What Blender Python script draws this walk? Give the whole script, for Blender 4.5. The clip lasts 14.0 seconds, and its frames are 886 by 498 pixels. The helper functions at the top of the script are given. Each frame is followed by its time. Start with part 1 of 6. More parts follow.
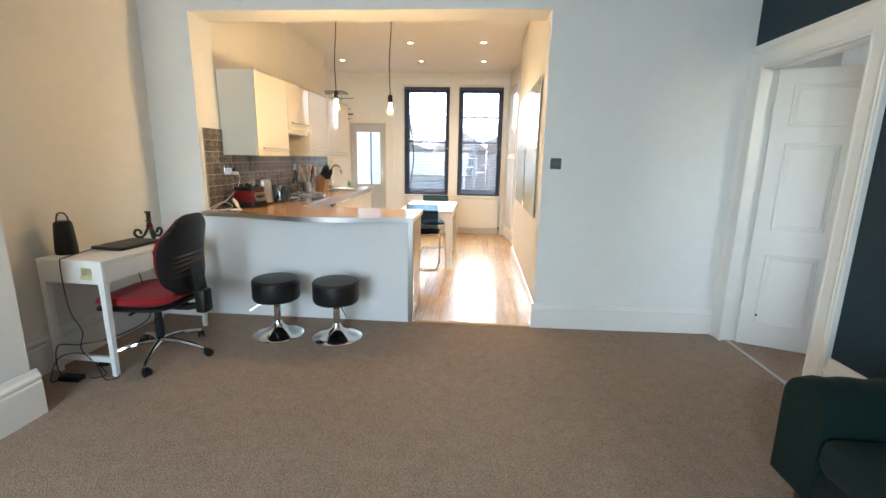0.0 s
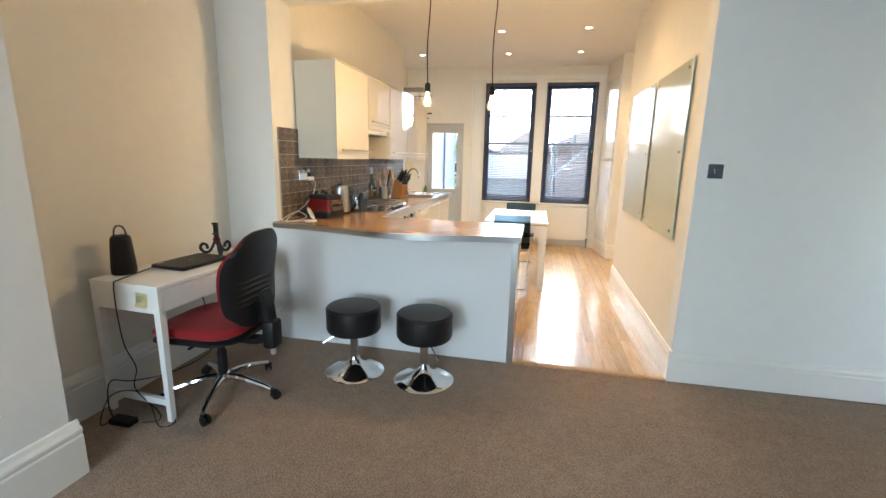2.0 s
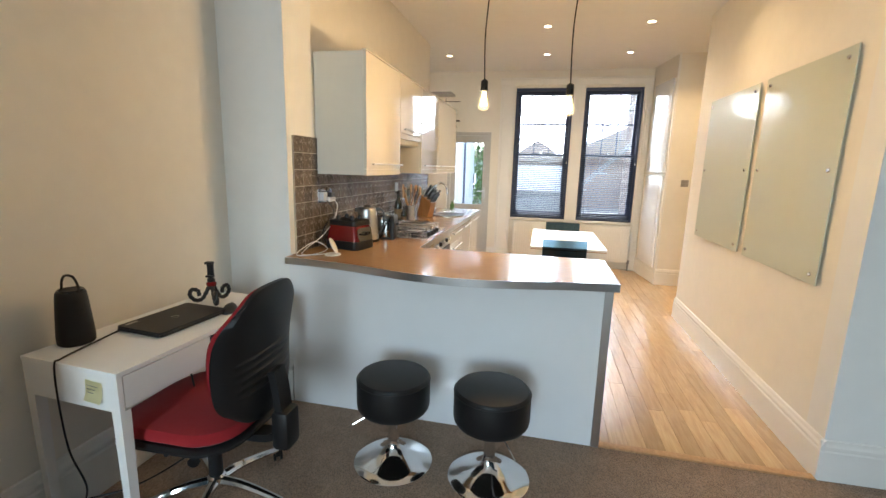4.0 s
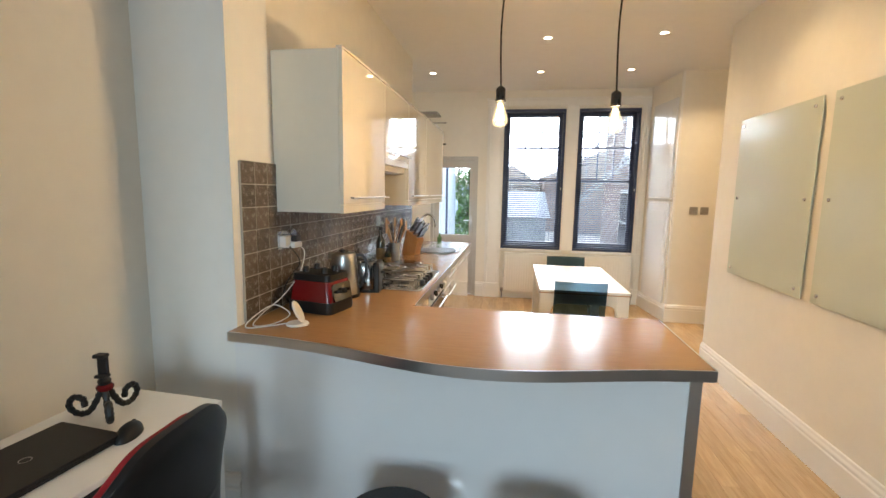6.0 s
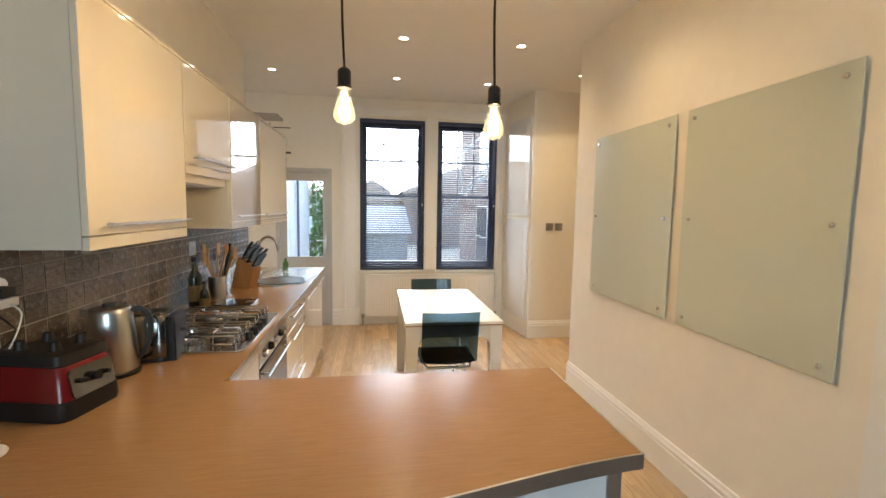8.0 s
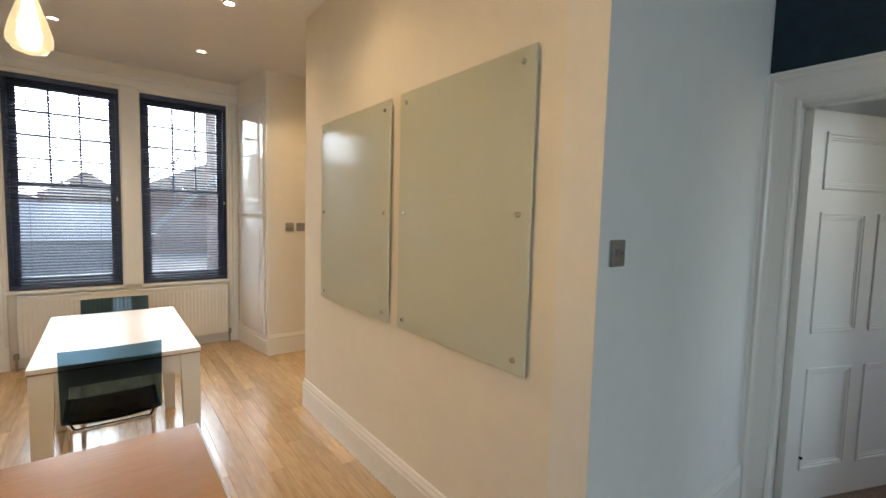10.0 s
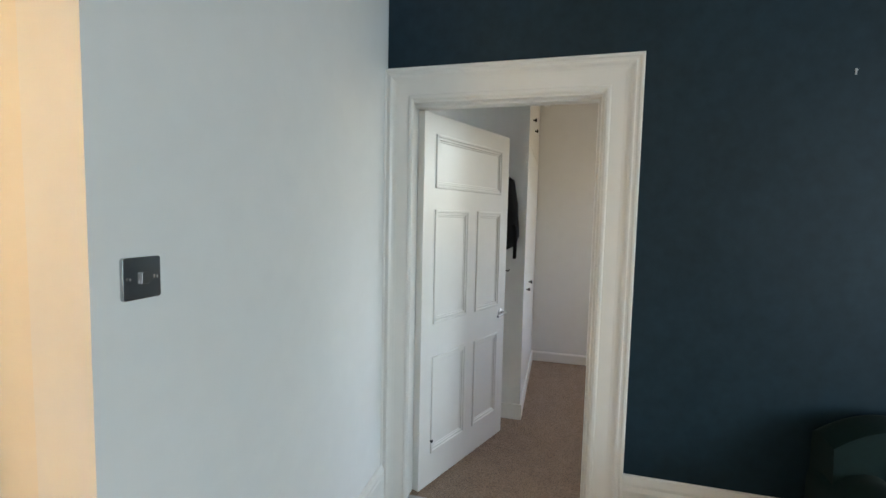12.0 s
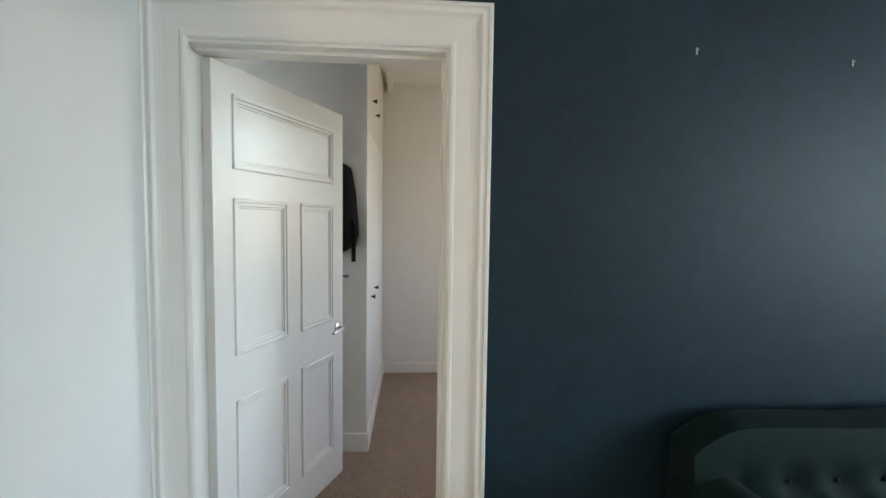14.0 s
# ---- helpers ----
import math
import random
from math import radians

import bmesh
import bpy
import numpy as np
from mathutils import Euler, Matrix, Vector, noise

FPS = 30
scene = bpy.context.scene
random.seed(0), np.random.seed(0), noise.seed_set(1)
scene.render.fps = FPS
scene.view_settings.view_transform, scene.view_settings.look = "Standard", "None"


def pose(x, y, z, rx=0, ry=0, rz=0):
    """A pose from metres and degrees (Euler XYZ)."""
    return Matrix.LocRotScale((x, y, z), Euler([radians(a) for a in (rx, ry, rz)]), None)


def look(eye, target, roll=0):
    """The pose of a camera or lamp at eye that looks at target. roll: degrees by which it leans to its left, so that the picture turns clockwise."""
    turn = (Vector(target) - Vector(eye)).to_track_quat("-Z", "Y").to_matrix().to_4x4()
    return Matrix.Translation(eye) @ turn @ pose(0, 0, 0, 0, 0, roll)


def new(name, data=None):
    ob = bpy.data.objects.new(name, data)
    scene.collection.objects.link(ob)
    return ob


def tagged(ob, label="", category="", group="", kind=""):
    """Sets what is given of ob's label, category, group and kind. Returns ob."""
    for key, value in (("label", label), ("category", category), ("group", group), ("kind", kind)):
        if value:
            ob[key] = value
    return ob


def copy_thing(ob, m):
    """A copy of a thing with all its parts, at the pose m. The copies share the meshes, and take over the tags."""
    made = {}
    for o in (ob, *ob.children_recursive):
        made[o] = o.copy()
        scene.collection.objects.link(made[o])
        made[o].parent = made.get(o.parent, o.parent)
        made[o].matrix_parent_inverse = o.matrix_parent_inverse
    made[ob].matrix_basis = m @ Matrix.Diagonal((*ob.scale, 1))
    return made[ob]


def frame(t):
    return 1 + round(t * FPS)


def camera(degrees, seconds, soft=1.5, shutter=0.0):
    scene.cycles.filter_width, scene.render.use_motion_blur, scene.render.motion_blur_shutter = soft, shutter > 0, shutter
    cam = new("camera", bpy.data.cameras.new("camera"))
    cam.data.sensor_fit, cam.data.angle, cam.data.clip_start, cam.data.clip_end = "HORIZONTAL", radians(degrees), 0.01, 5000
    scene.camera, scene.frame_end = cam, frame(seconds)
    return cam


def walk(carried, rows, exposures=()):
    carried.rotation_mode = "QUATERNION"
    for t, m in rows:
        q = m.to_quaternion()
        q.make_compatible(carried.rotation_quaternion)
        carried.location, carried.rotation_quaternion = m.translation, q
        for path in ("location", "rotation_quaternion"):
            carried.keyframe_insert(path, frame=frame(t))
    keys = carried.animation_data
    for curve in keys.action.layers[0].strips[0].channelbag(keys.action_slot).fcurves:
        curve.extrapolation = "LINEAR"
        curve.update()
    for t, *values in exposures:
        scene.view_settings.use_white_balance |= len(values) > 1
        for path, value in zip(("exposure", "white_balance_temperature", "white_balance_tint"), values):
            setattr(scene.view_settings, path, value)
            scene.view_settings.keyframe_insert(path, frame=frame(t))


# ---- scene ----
cam = camera(90.8, 14.0)
PATH = [
    (0, (0.034, 0.124, 1.4), (-0.114, 2.076, 0.989), 1.1),
    (0.5, (-0.058, 0.276, 1.411), (-0.219, 2.228, 1.004), 1.2),
    (1, (-0.162, 0.449, 1.406), (-0.361, 2.395, 0.993), 1.2),
    (1.5, (-0.278, 0.621, 1.403), (-0.596, 2.553, 0.995), 1.3),
    (2, (-0.378, 0.761, 1.409), (-0.789, 2.676, 1.001), 1.3),
    (2.5, (-0.493, 0.919, 1.413), (-0.942, 2.823, 0.996), 1.2),
    (3, (-0.647, 1.057, 1.45), (-1.073, 2.966, 1.032), 1.6),
    (3.2, (-0.693, 1.121, 1.448), (-1.12, 3.03, 1.034), 1.5),
    (5.3, (-1.086, 1.876, 1.477), (-1.485, 3.812, 1.176), 1.1),
    (5.5, (-1.107, 1.926, 1.488), (-1.486, 3.866, 1.183), 1.1),
    (6, (-1.156, 2.073, 1.492), (-1.472, 4.03, 1.232), 1.0),
    (6.5, (-1.18, 2.238, 1.508), (-1.399, 4.215, 1.295), 1.0),
    (7, (-1.192, 2.378, 1.514), (-1.318, 4.367, 1.34), 0.8),
    (7.2, (-1.192, 2.436, 1.522), (-1.256, 4.428, 1.349), 0.9),
    (9.3, (-0.892, 2.842, 1.501), (0.037, 4.605, 1.331), 1.1),
    (9.5, (-0.843, 2.866, 1.484), (0.154, 4.593, 1.332), 1.2),
    (10, (-0.65, 2.929, 1.467), (0.573, 4.505, 1.322), 1.5),
    (10.5, (-0.487, 2.961, 1.47), (0.998, 4.293, 1.324), 1.4),
    (11, (-0.351, 2.958, 1.491), (1.375, 3.958, 1.352), 1.5),
    (11.5, (-0.214, 2.918, 1.479), (1.657, 3.611, 1.346), 1.4),
    (12, (-0.055, 2.87, 1.504), (1.874, 3.378, 1.358), 1.3),
    (12.5, (0.055, 2.83, 1.522), (2.012, 3.218, 1.38), 1.2),
    (13, (0.15, 2.821, 1.504), (2.134, 3.032, 1.37), 1.1),
    (13.5, (0.297, 2.818, 1.481), (2.293, 2.828, 1.352), 0.9),
    (14, (0.449, 2.817, 1.462), (2.44, 2.678, 1.339), 0.8),
]
walk(cam, [(t, look(eye, target, roll)) for t, eye, target, roll in PATH],
     exposures=[(0, 4.10), (2, 4.02), (3, 3.95), (5.5, 3.74), (7, 3.66), (9.5, 3.20), (10.5, 3.13), (11, 3.38), (11.5, 3.78), (12.5, 4.0), (14, 4.15)])

# ---- world and light ----
world = bpy.data.worlds.new("overcast_sky")
scene.world = world
world.use_nodes = True
wn = world.node_tree.nodes
sky = wn.new("ShaderNodeTexSky")
sky.sky_type = 'NISHITA'
sky.sun_disc = False
sky.sun_elevation = radians(38)
sky.sun_rotation = radians(-25)
sky.dust_density = 4.0
sky.air_density = 1.2
wn["Background"].inputs[1].default_value = 0.13
world.node_tree.links.new(sky.outputs[0], wn["Background"].inputs[0])


def lamp(name, kind, m, energy, colour, **kw):
    d = bpy.data.lights.new(name, kind)
    d.energy, d.color = energy, colour
    for k, v in kw.items():
        if k == "size":
            if kind == 'AREA':
                d.shape = 'RECTANGLE'
                d.size, d.size_y = v
            else:
                d.shadow_soft_size = v
        elif k == "cone":
            d.spot_size, d.spot_blend = v
    ob = new(name, d)
    ob.matrix_world = m
    return ob


SUN = look((0, 0, 30), (8, -20, 5))
sun_lamp = lamp("sun", 'SUN', SUN, 1.15, (1.0, 0.96, 0.9))
sun_lamp.data.angle = radians(12)
# daylight of the living room's front window, behind the walk's start
lamp("window_daylight", 'AREA', look((-1.1, -2.62, 1.65), (-1.1, 0, 0.95)), 9.0, (0.70, 0.885, 1.0), size=(1.7, 1.9))
WARM = (1.0, 0.675, 0.345)
KX0, KX1, KZ = -2.28, 0.54, 2.87          # kitchen: west wall, east wall, ceiling
SPOTS = [(-2.16, 7.33), (-0.92, 5.05), (0.05, 5.04), (-0.92, 6.27), (0.05, 6.25), (-0.92, 7.39), (0.06, 7.39), (0.91, 6.9)]
SPOT_POWER = [1.5, 2.3, 2.35, 2.4, 2.4, 2.2, 2.4, 4.2]
for (sx, sy), watts in zip(SPOTS, SPOT_POWER):
    lamp("downlight_lamp", 'SPOT', look((sx, sy, KZ - 0.012), (sx, sy, 0)), watts, WARM, size=0.03, cone=(radians(125), 0.9))
PENDANTS = [(-1.235, 4.08, 0.006), (-0.752, 4.07, -0.024)]
for px, py, pz in PENDANTS:
    lamp("pendant_lamp", 'POINT', pose(px, py, 1.83 + pz), 0.75, (1.0, 0.66, 0.33), size=0.02)


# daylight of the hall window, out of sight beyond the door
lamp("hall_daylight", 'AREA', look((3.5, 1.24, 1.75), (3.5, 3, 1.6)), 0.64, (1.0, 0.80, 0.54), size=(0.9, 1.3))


# ---- building helpers ----
def part(name, bm, material, parent=None, label="", m=None, smooth=False):
    """One mesh object from a bmesh, under a thing or a part."""
    bmesh.ops.recalc_face_normals(bm, faces=bm.faces[:])
    me = bpy.data.meshes.new(name)
    bm.to_mesh(me)
    bm.free()
    if smooth:
        for p in me.polygons:
            p.use_smooth = True
        me.set_sharp_from_angle(angle=radians(38))
    if material:
        me.materials.append(material)
    ob = new(name, me)
    if parent:
        ob.parent = parent
    if m is not None:
        ob.matrix_local = m
    if label:
        ob["label"] = label
    return ob


def thing(name, label, category, m=None, group="", kind=""):
    e = new(name)
    e.empty_display_size = 0.1
    if m is not None:
        e.matrix_world = m
    return tagged(e, label, category, group, kind)


def structure(name, bm, material, label, smooth=False):
    return tagged(part(name, bm, material, smooth=smooth), label, name.split("_")[0], kind="structure")


def box(bm, x0, x1, y0, y1, z0, z1, bevel=0.0, seg=2):
    b = bmesh.new()
    bmesh.ops.create_cube(b, size=1.0)
    for v in b.verts:
        v.co = Vector(((x0 + x1) / 2 + v.co.x * (x1 - x0), (y0 + y1) / 2 + v.co.y * (y1 - y0), (z0 + z1) / 2 + v.co.z * (z1 - z0)))
    if bevel > 0:
        bmesh.ops.bevel(b, geom=b.edges[:], offset=bevel, segments=seg, affect='EDGES', profile=0.5)
    return merge(bm, b)


def merge(bm, b, m=None):
    if m is not None:
        b.transform(m)
    me = bpy.data.meshes.new("tmp")
    b.to_mesh(me)
    b.free()
    bm.from_mesh(me)
    bpy.data.meshes.remove(me)
    return bm


def boxes(*lst, bevel=0.0):
    bm = bmesh.new()
    for b in lst:
        box(bm, *b, bevel=bevel)
    return bm


def sweep(bm, pts, r, seg=8, closed=False, caps=True, flat=None):
    """A tube along points; r a number or one for each point; flat: (width, height) of a rectangular section."""
    pts = [Vector(p) for p in pts]
    n = len(pts)
    rs = r if isinstance(r, (list, tuple)) else [r] * n
    rings, last = [], None
    for i, p in enumerate(pts):
        a = pts[(i - 1) % n] if (i > 0 or closed) else p
        c = pts[(i + 1) % n] if (i < n - 1 or closed) else p
        t = (c - a).normalized()
        if last is None:
            ref = Vector((0, 0, 1)) if abs(t.z) < 0.9 else Vector((1, 0, 0))
            u = t.cross(ref).normalized()
        else:
            u = (last - t * last.dot(t)).normalized()
        last = u
        w = t.cross(u)
        ring = []
        if flat:
            for sx, sy in ((-1, -1), (1, -1), (1, 1), (-1, 1)):
                ring.append(bm.verts.new(p + u * sx * flat[0] / 2 + w * sy * flat[1] / 2))
        else:
            for k in range(seg):
                ang = 2 * math.pi * k / seg
                ring.append(bm.verts.new(p + (u * math.cos(ang) + w * math.sin(ang)) * rs[i]))
        rings.append(ring)
    m = len(rings[0])
    for i in range(n if closed else n - 1):
        a, b = rings[i], rings[(i + 1) % n]
        for k in range(m):
            bm.faces.new((a[k], a[(k + 1) % m], b[(k + 1) % m], b[k]))
    if caps and not closed:
        bm.faces.new(rings[0][::-1])
        bm.faces.new(rings[-1])
    return bm


def lathe(bm, profile, seg=24, m=None):
    """profile: (radius, height) from one end of the axis z to the other."""
    b = bmesh.new()
    rings = []
    for r, z in profile:
        if r < 1e-5:
            rings.append([b.verts.new((0, 0, z))])
        else:
            rings.append([b.verts.new((r * math.cos(2 * math.pi * k / seg), r * math.sin(2 * math.pi * k / seg), z)) for k in range(seg)])
    for a, c in zip(rings, rings[1:]):
        for k in range(seg):
            k2 = (k + 1) % seg
            if len(a) == 1 and len(c) > 1:
                b.faces.new((a[0], c[k], c[k2]))
            elif len(c) == 1 and len(a) > 1:
                b.faces.new((a[k], a[k2], c[0]))
            elif len(a) > 1:
                b.faces.new((a[k], a[k2], c[k2], c[k]))
    return merge(bm, b, m)


def extrude(bm, outline, d, m=None, bevel=0.0, seg=2):
    """A flat outline in x, y raised by d along z."""
    b = bmesh.new()
    f = b.faces.new([b.verts.new((x, y, 0)) for x, y in outline])
    r = bmesh.ops.extrude_face_region(b, geom=[f])
    for v in r["geom"]:
        if isinstance(v, bmesh.types.BMVert):
            v.co.z += d
    bmesh.ops.recalc_face_normals(b, faces=b.faces[:])
    if bevel > 0:
        eds = [e for e in b.edges if abs(e.verts[0].co.z - e.verts[1].co.z) < 1e-6]
        bmesh.ops.bevel(b, geom=eds, offset=bevel, segments=seg, affect='EDGES', profile=0.5)
    return merge(bm, b, m)


def profile_run(bm, prof, a, b_, out, up=Vector((0, 0, 1))):
    """A moulding: (out, up) profile swept straight from a to b_."""
    a, b_, out = Vector(a), Vector(b_), Vector(out)
    ra = [bm.verts.new(a + out * o + up * h) for o, h in prof]
    rb = [bm.verts.new(b_ + out * o + up * h) for o, h in prof]
    n = len(prof)
    for i in range(n):
        j = (i + 1) % n
        bm.faces.new((ra[i], ra[j], rb[j], rb[i]))
    bm.faces.new(ra[::-1])
    bm.faces.new(rb)
    return bm


def rounded(w, h, r, n=5):
    """Outline of a rounded rectangle round the origin."""
    pts = []
    for cx, cy, a0 in ((w / 2 - r, h / 2 - r, 0), (-w / 2 + r, h / 2 - r, 90), (-w / 2 + r, -h / 2 + r, 180), (w / 2 - r, -h / 2 + r, 270)):
        for k in range(n + 1):
            a = radians(a0 + 90 * k / n)
            pts.append((cx + r * math.cos(a), cy + r * math.sin(a)))
    return pts


def smooth_path(pts, n=6):
    """Catmull-Rom points through pts."""
    pts = [Vector(p) for p in pts]
    out = []
    for i in range(len(pts) - 1):
        p0, p1, p2, p3 = pts[max(i - 1, 0)], pts[i], pts[i + 1], pts[min(i + 2, len(pts) - 1)]
        for k in range(n):
            t = k / n
            out.append(0.5 * ((2 * p1) + (p2 - p0) * t + (2 * p0 - 5 * p1 + 4 * p2 - p3) * t * t + (3 * p1 - p0 - 3 * p2 + p3) * t ** 3))
    out.append(pts[-1])
    return out


# ---- materials ----
def material(name, colour, rough=0.6, metal=0.0, vary=0.05, scale=6.0, bump=0.0, bump_scale=200.0, coat=0.0, rough_vary=0.0, sheen=0.0, alpha=1.0, random_tint=0.0, spec=0.5):
    """Paint, plastic, metal or cloth with two scales of uneven tone and a fine relief."""
    mt = bpy.data.materials.new(name)
    mt.use_nodes = True
    nt = mt.node_tree
    n, l = nt.nodes, nt.links
    b = n["Principled BSDF"]
    b.inputs["Metallic"].default_value = metal
    b.inputs["Roughness"].default_value = rough
    b.inputs["Coat Weight"].default_value = coat
    b.inputs["Coat Roughness"].default_value = 0.05
    b.inputs["Sheen Weight"].default_value = sheen
    b.inputs["Specular IOR Level"].default_value = spec
    co = n.new("ShaderNodeTexCoord")
    big, small = n.new("ShaderNodeTexNoise"), n.new("ShaderNodeTexNoise")
    big.inputs["Scale"].default_value, small.inputs["Scale"].default_value = scale * 0.25, scale * 4
    big.inputs["Detail"].default_value = small.inputs["Detail"].default_value = 3
    for t in (big, small):
        l.new(co.outputs["Object"], t.inputs["Vector"])
    add = n.new("ShaderNodeMath")
    l.new(big.outputs["Fac"], add.inputs[0])
    l.new(small.outputs["Fac"], add.inputs[1])
    rng = n.new("ShaderNodeMapRange")
    rng.inputs["From Min"].default_value, rng.inputs["From Max"].default_value = 0.6, 1.4
    rng.inputs["To Min"].default_value, rng.inputs["To Max"].default_value = 1 - vary, 1 + vary
    l.new(add.outputs[0], rng.inputs["Value"])
    last = rng.outputs["Result"]
    if random_tint:
        info = n.new("ShaderNodeObjectInfo")
        r2 = n.new("ShaderNodeMapRange")
        r2.inputs["To Min"].default_value, r2.inputs["To Max"].default_value = 1 - random_tint, 1 + random_tint
        l.new(info.outputs["Random"], r2.inputs["Value"])
        mul = n.new("ShaderNodeMath")
        mul.operation = 'MULTIPLY'
        l.new(last, mul.inputs[0])
        l.new(r2.outputs["Result"], mul.inputs[1])
        last = mul.outputs[0]
    vm = n.new("ShaderNodeVectorMath")
    vm.operation = 'SCALE'
    vm.inputs[0].default_value = colour
    l.new(last, vm.inputs["Scale"])
    l.new(vm.outputs[0], b.inputs["Base Color"])
    if rough_vary:
        r3 = n.new("ShaderNodeMapRange")
        r3.inputs["From Min"].default_value, r3.inputs["From Max"].default_value = 0.3, 0.7
        r3.inputs["To Min"].default_value, r3.inputs["To Max"].default_value = max(0.02, rough - rough_vary), min(1, rough + rough_vary)
        l.new(small.outputs["Fac"], r3.inputs["Value"])
        l.new(r3.outputs["Result"], b.inputs["Roughness"])
    if bump:
        fine = n.new("ShaderNodeTexNoise")
        fine.inputs["Scale"].default_value = bump_scale
        fine.inputs["Detail"].default_value = 4
        l.new(co.outputs["Object"], fine.inputs["Vector"])
        bp = n.new("ShaderNodeBump")
        bp.inputs["Strength"].default_value = bump
        bp.inputs["Distance"].default_value = 0.004
        l.new(fine.outputs["Fac"], bp.inputs["Height"])
        l.new(bp.outputs[0], b.inputs["Normal"])
    return mt


def glass(name, colour, rough=0.0, glow=0.0):
    """Thin pane: mostly clear, with a gloss of its own."""
    mt = bpy.data.materials.new(name)
    mt.use_nodes = True
    nt = mt.node_tree
    n, l = nt.nodes, nt.links
    tr, gl, mx, fr = n.new("ShaderNodeBsdfTransparent"), n.new("ShaderNodeBsdfGlossy"), n.new("ShaderNodeMixShader"), n.new("ShaderNodeLayerWeight")
    tr.inputs[0].default_value = (*colour, 1)
    gl.inputs["Roughness"].default_value = rough
    pw, ml = n.new("ShaderNodeMath"), n.new("ShaderNodeMath")
    pw.operation, pw.inputs[1].default_value = 'POWER', 4.0
    ml.operation, ml.inputs[1].default_value, ml.inputs[2].default_value = 'MULTIPLY_ADD', 0.6, 0.04
    fr.inputs["Blend"].default_value = 0.5
    l.new(fr.outputs["Facing"], pw.inputs[0])
    l.new(pw.outputs[0], ml.inputs[0])
    l.new(ml.outputs[0], mx.inputs[0])
    l.new(tr.outputs[0], mx.inputs[1])
    l.new(gl.outputs[0], mx.inputs[2])
    if glow:
        em, ad = n.new("ShaderNodeEmission"), n.new("ShaderNodeAddShader")
        em.inputs[0].default_value, em.inputs[1].default_value = (1.0, 0.78, 0.45, 1), glow
        l.new(mx.outputs[0], ad.inputs[0])
        l.new(em.outputs[0], ad.inputs[1])
        l.new(ad.outputs[0], n["Material Output"].inputs[0])
    else:
        l.new(mx.outputs[0], n["Material Output"].inputs[0])
    return mt


def emitter(name, colour, strength):
    mt = bpy.data.materials.new(name)
    mt.use_nodes = True
    b = mt.node_tree.nodes["Principled BSDF"]
    b.inputs["Base Color"].default_value = (*colour, 1)
    b.inputs["Emission Color"].default_value = (*colour, 1)
    b.inputs["Emission Strength"].default_value = strength
    return mt


def wood(name, dark, light, along='Y', rough=0.3, ring=14.0, random_tint=0.0, coat=0.0):
    mt = bpy.data.materials.new(name)
    mt.use_nodes = True
    nt = mt.node_tree
    n, l = nt.nodes, nt.links
    b = n["Principled BSDF"]
    b.inputs["Roughness"].default_value = rough
    b.inputs["Coat Weight"].default_value = coat
    b.inputs["Coat Roughness"].default_value = 0.12
    co, mp, ns = n.new("ShaderNodeTexCoord"), n.new("ShaderNodeMapping"), n.new("ShaderNodeTexNoise")
    mp.inputs["Scale"].default_value = {'X': (1.2, 12, 12), 'Y': (12, 1.2, 12), 'Z': (12, 12, 1.2)}[along]
    ns.inputs["Scale"].default_value = ring * 0.3
    ns.inputs["Detail"].default_value = 6
    ns.inputs["Distortion"].default_value = 0.6
    l.new(co.outputs["Object"], mp.inputs[0])
    rp = n.new("ShaderNodeValToRGB")
    rp.color_ramp.elements[0].position, rp.color_ramp.elements[1].position = 0.3, 0.72
    rp.color_ramp.elements[0].color, rp.color_ramp.elements[1].color = (*dark, 1), (*light, 1)
    info = n.new("ShaderNodeObjectInfo")
    if random_tint:
        off = n.new("ShaderNodeVectorMath")
        off.operation = 'ADD'
        sc = n.new("ShaderNodeMath")
        sc.operation = 'MULTIPLY'
        sc.inputs[1].default_value = 37.0
        l.new(info.outputs["Random"], sc.inputs[0])
        l.new(mp.outputs[0], off.inputs[0])
        l.new(sc.outputs[0], off.inputs[1])
        l.new(off.outputs[0], ns.inputs["Vector"])
    else:
        l.new(mp.outputs[0], ns.inputs["Vector"])
    l.new(ns.outputs["Fac"], rp.inputs[0])
    col = rp.outputs[0]
    if random_tint:
        r2 = n.new("ShaderNodeMapRange")
        r2.inputs["To Min"].default_value, r2.inputs["To Max"].default_value = 1 - random_tint, 1 + random_tint * 0.6
        l.new(info.outputs["Random"], r2.inputs["Value"])
        vm = n.new("ShaderNodeVectorMath")
        vm.operation = 'SCALE'
        l.new(col, vm.inputs[0])
        l.new(r2.outputs["Result"], vm.inputs["Scale"])
        col = vm.outputs[0]
    l.new(col, b.inputs["Base Color"])
    bp = n.new("ShaderNodeBump")
    bp.inputs["Strength"].default_value, bp.inputs["Distance"].default_value = 0.08, 0.002
    l.new(ns.outputs["Fac"], bp.inputs["Height"])
    l.new(bp.outputs[0], b.inputs["Normal"])
    return mt


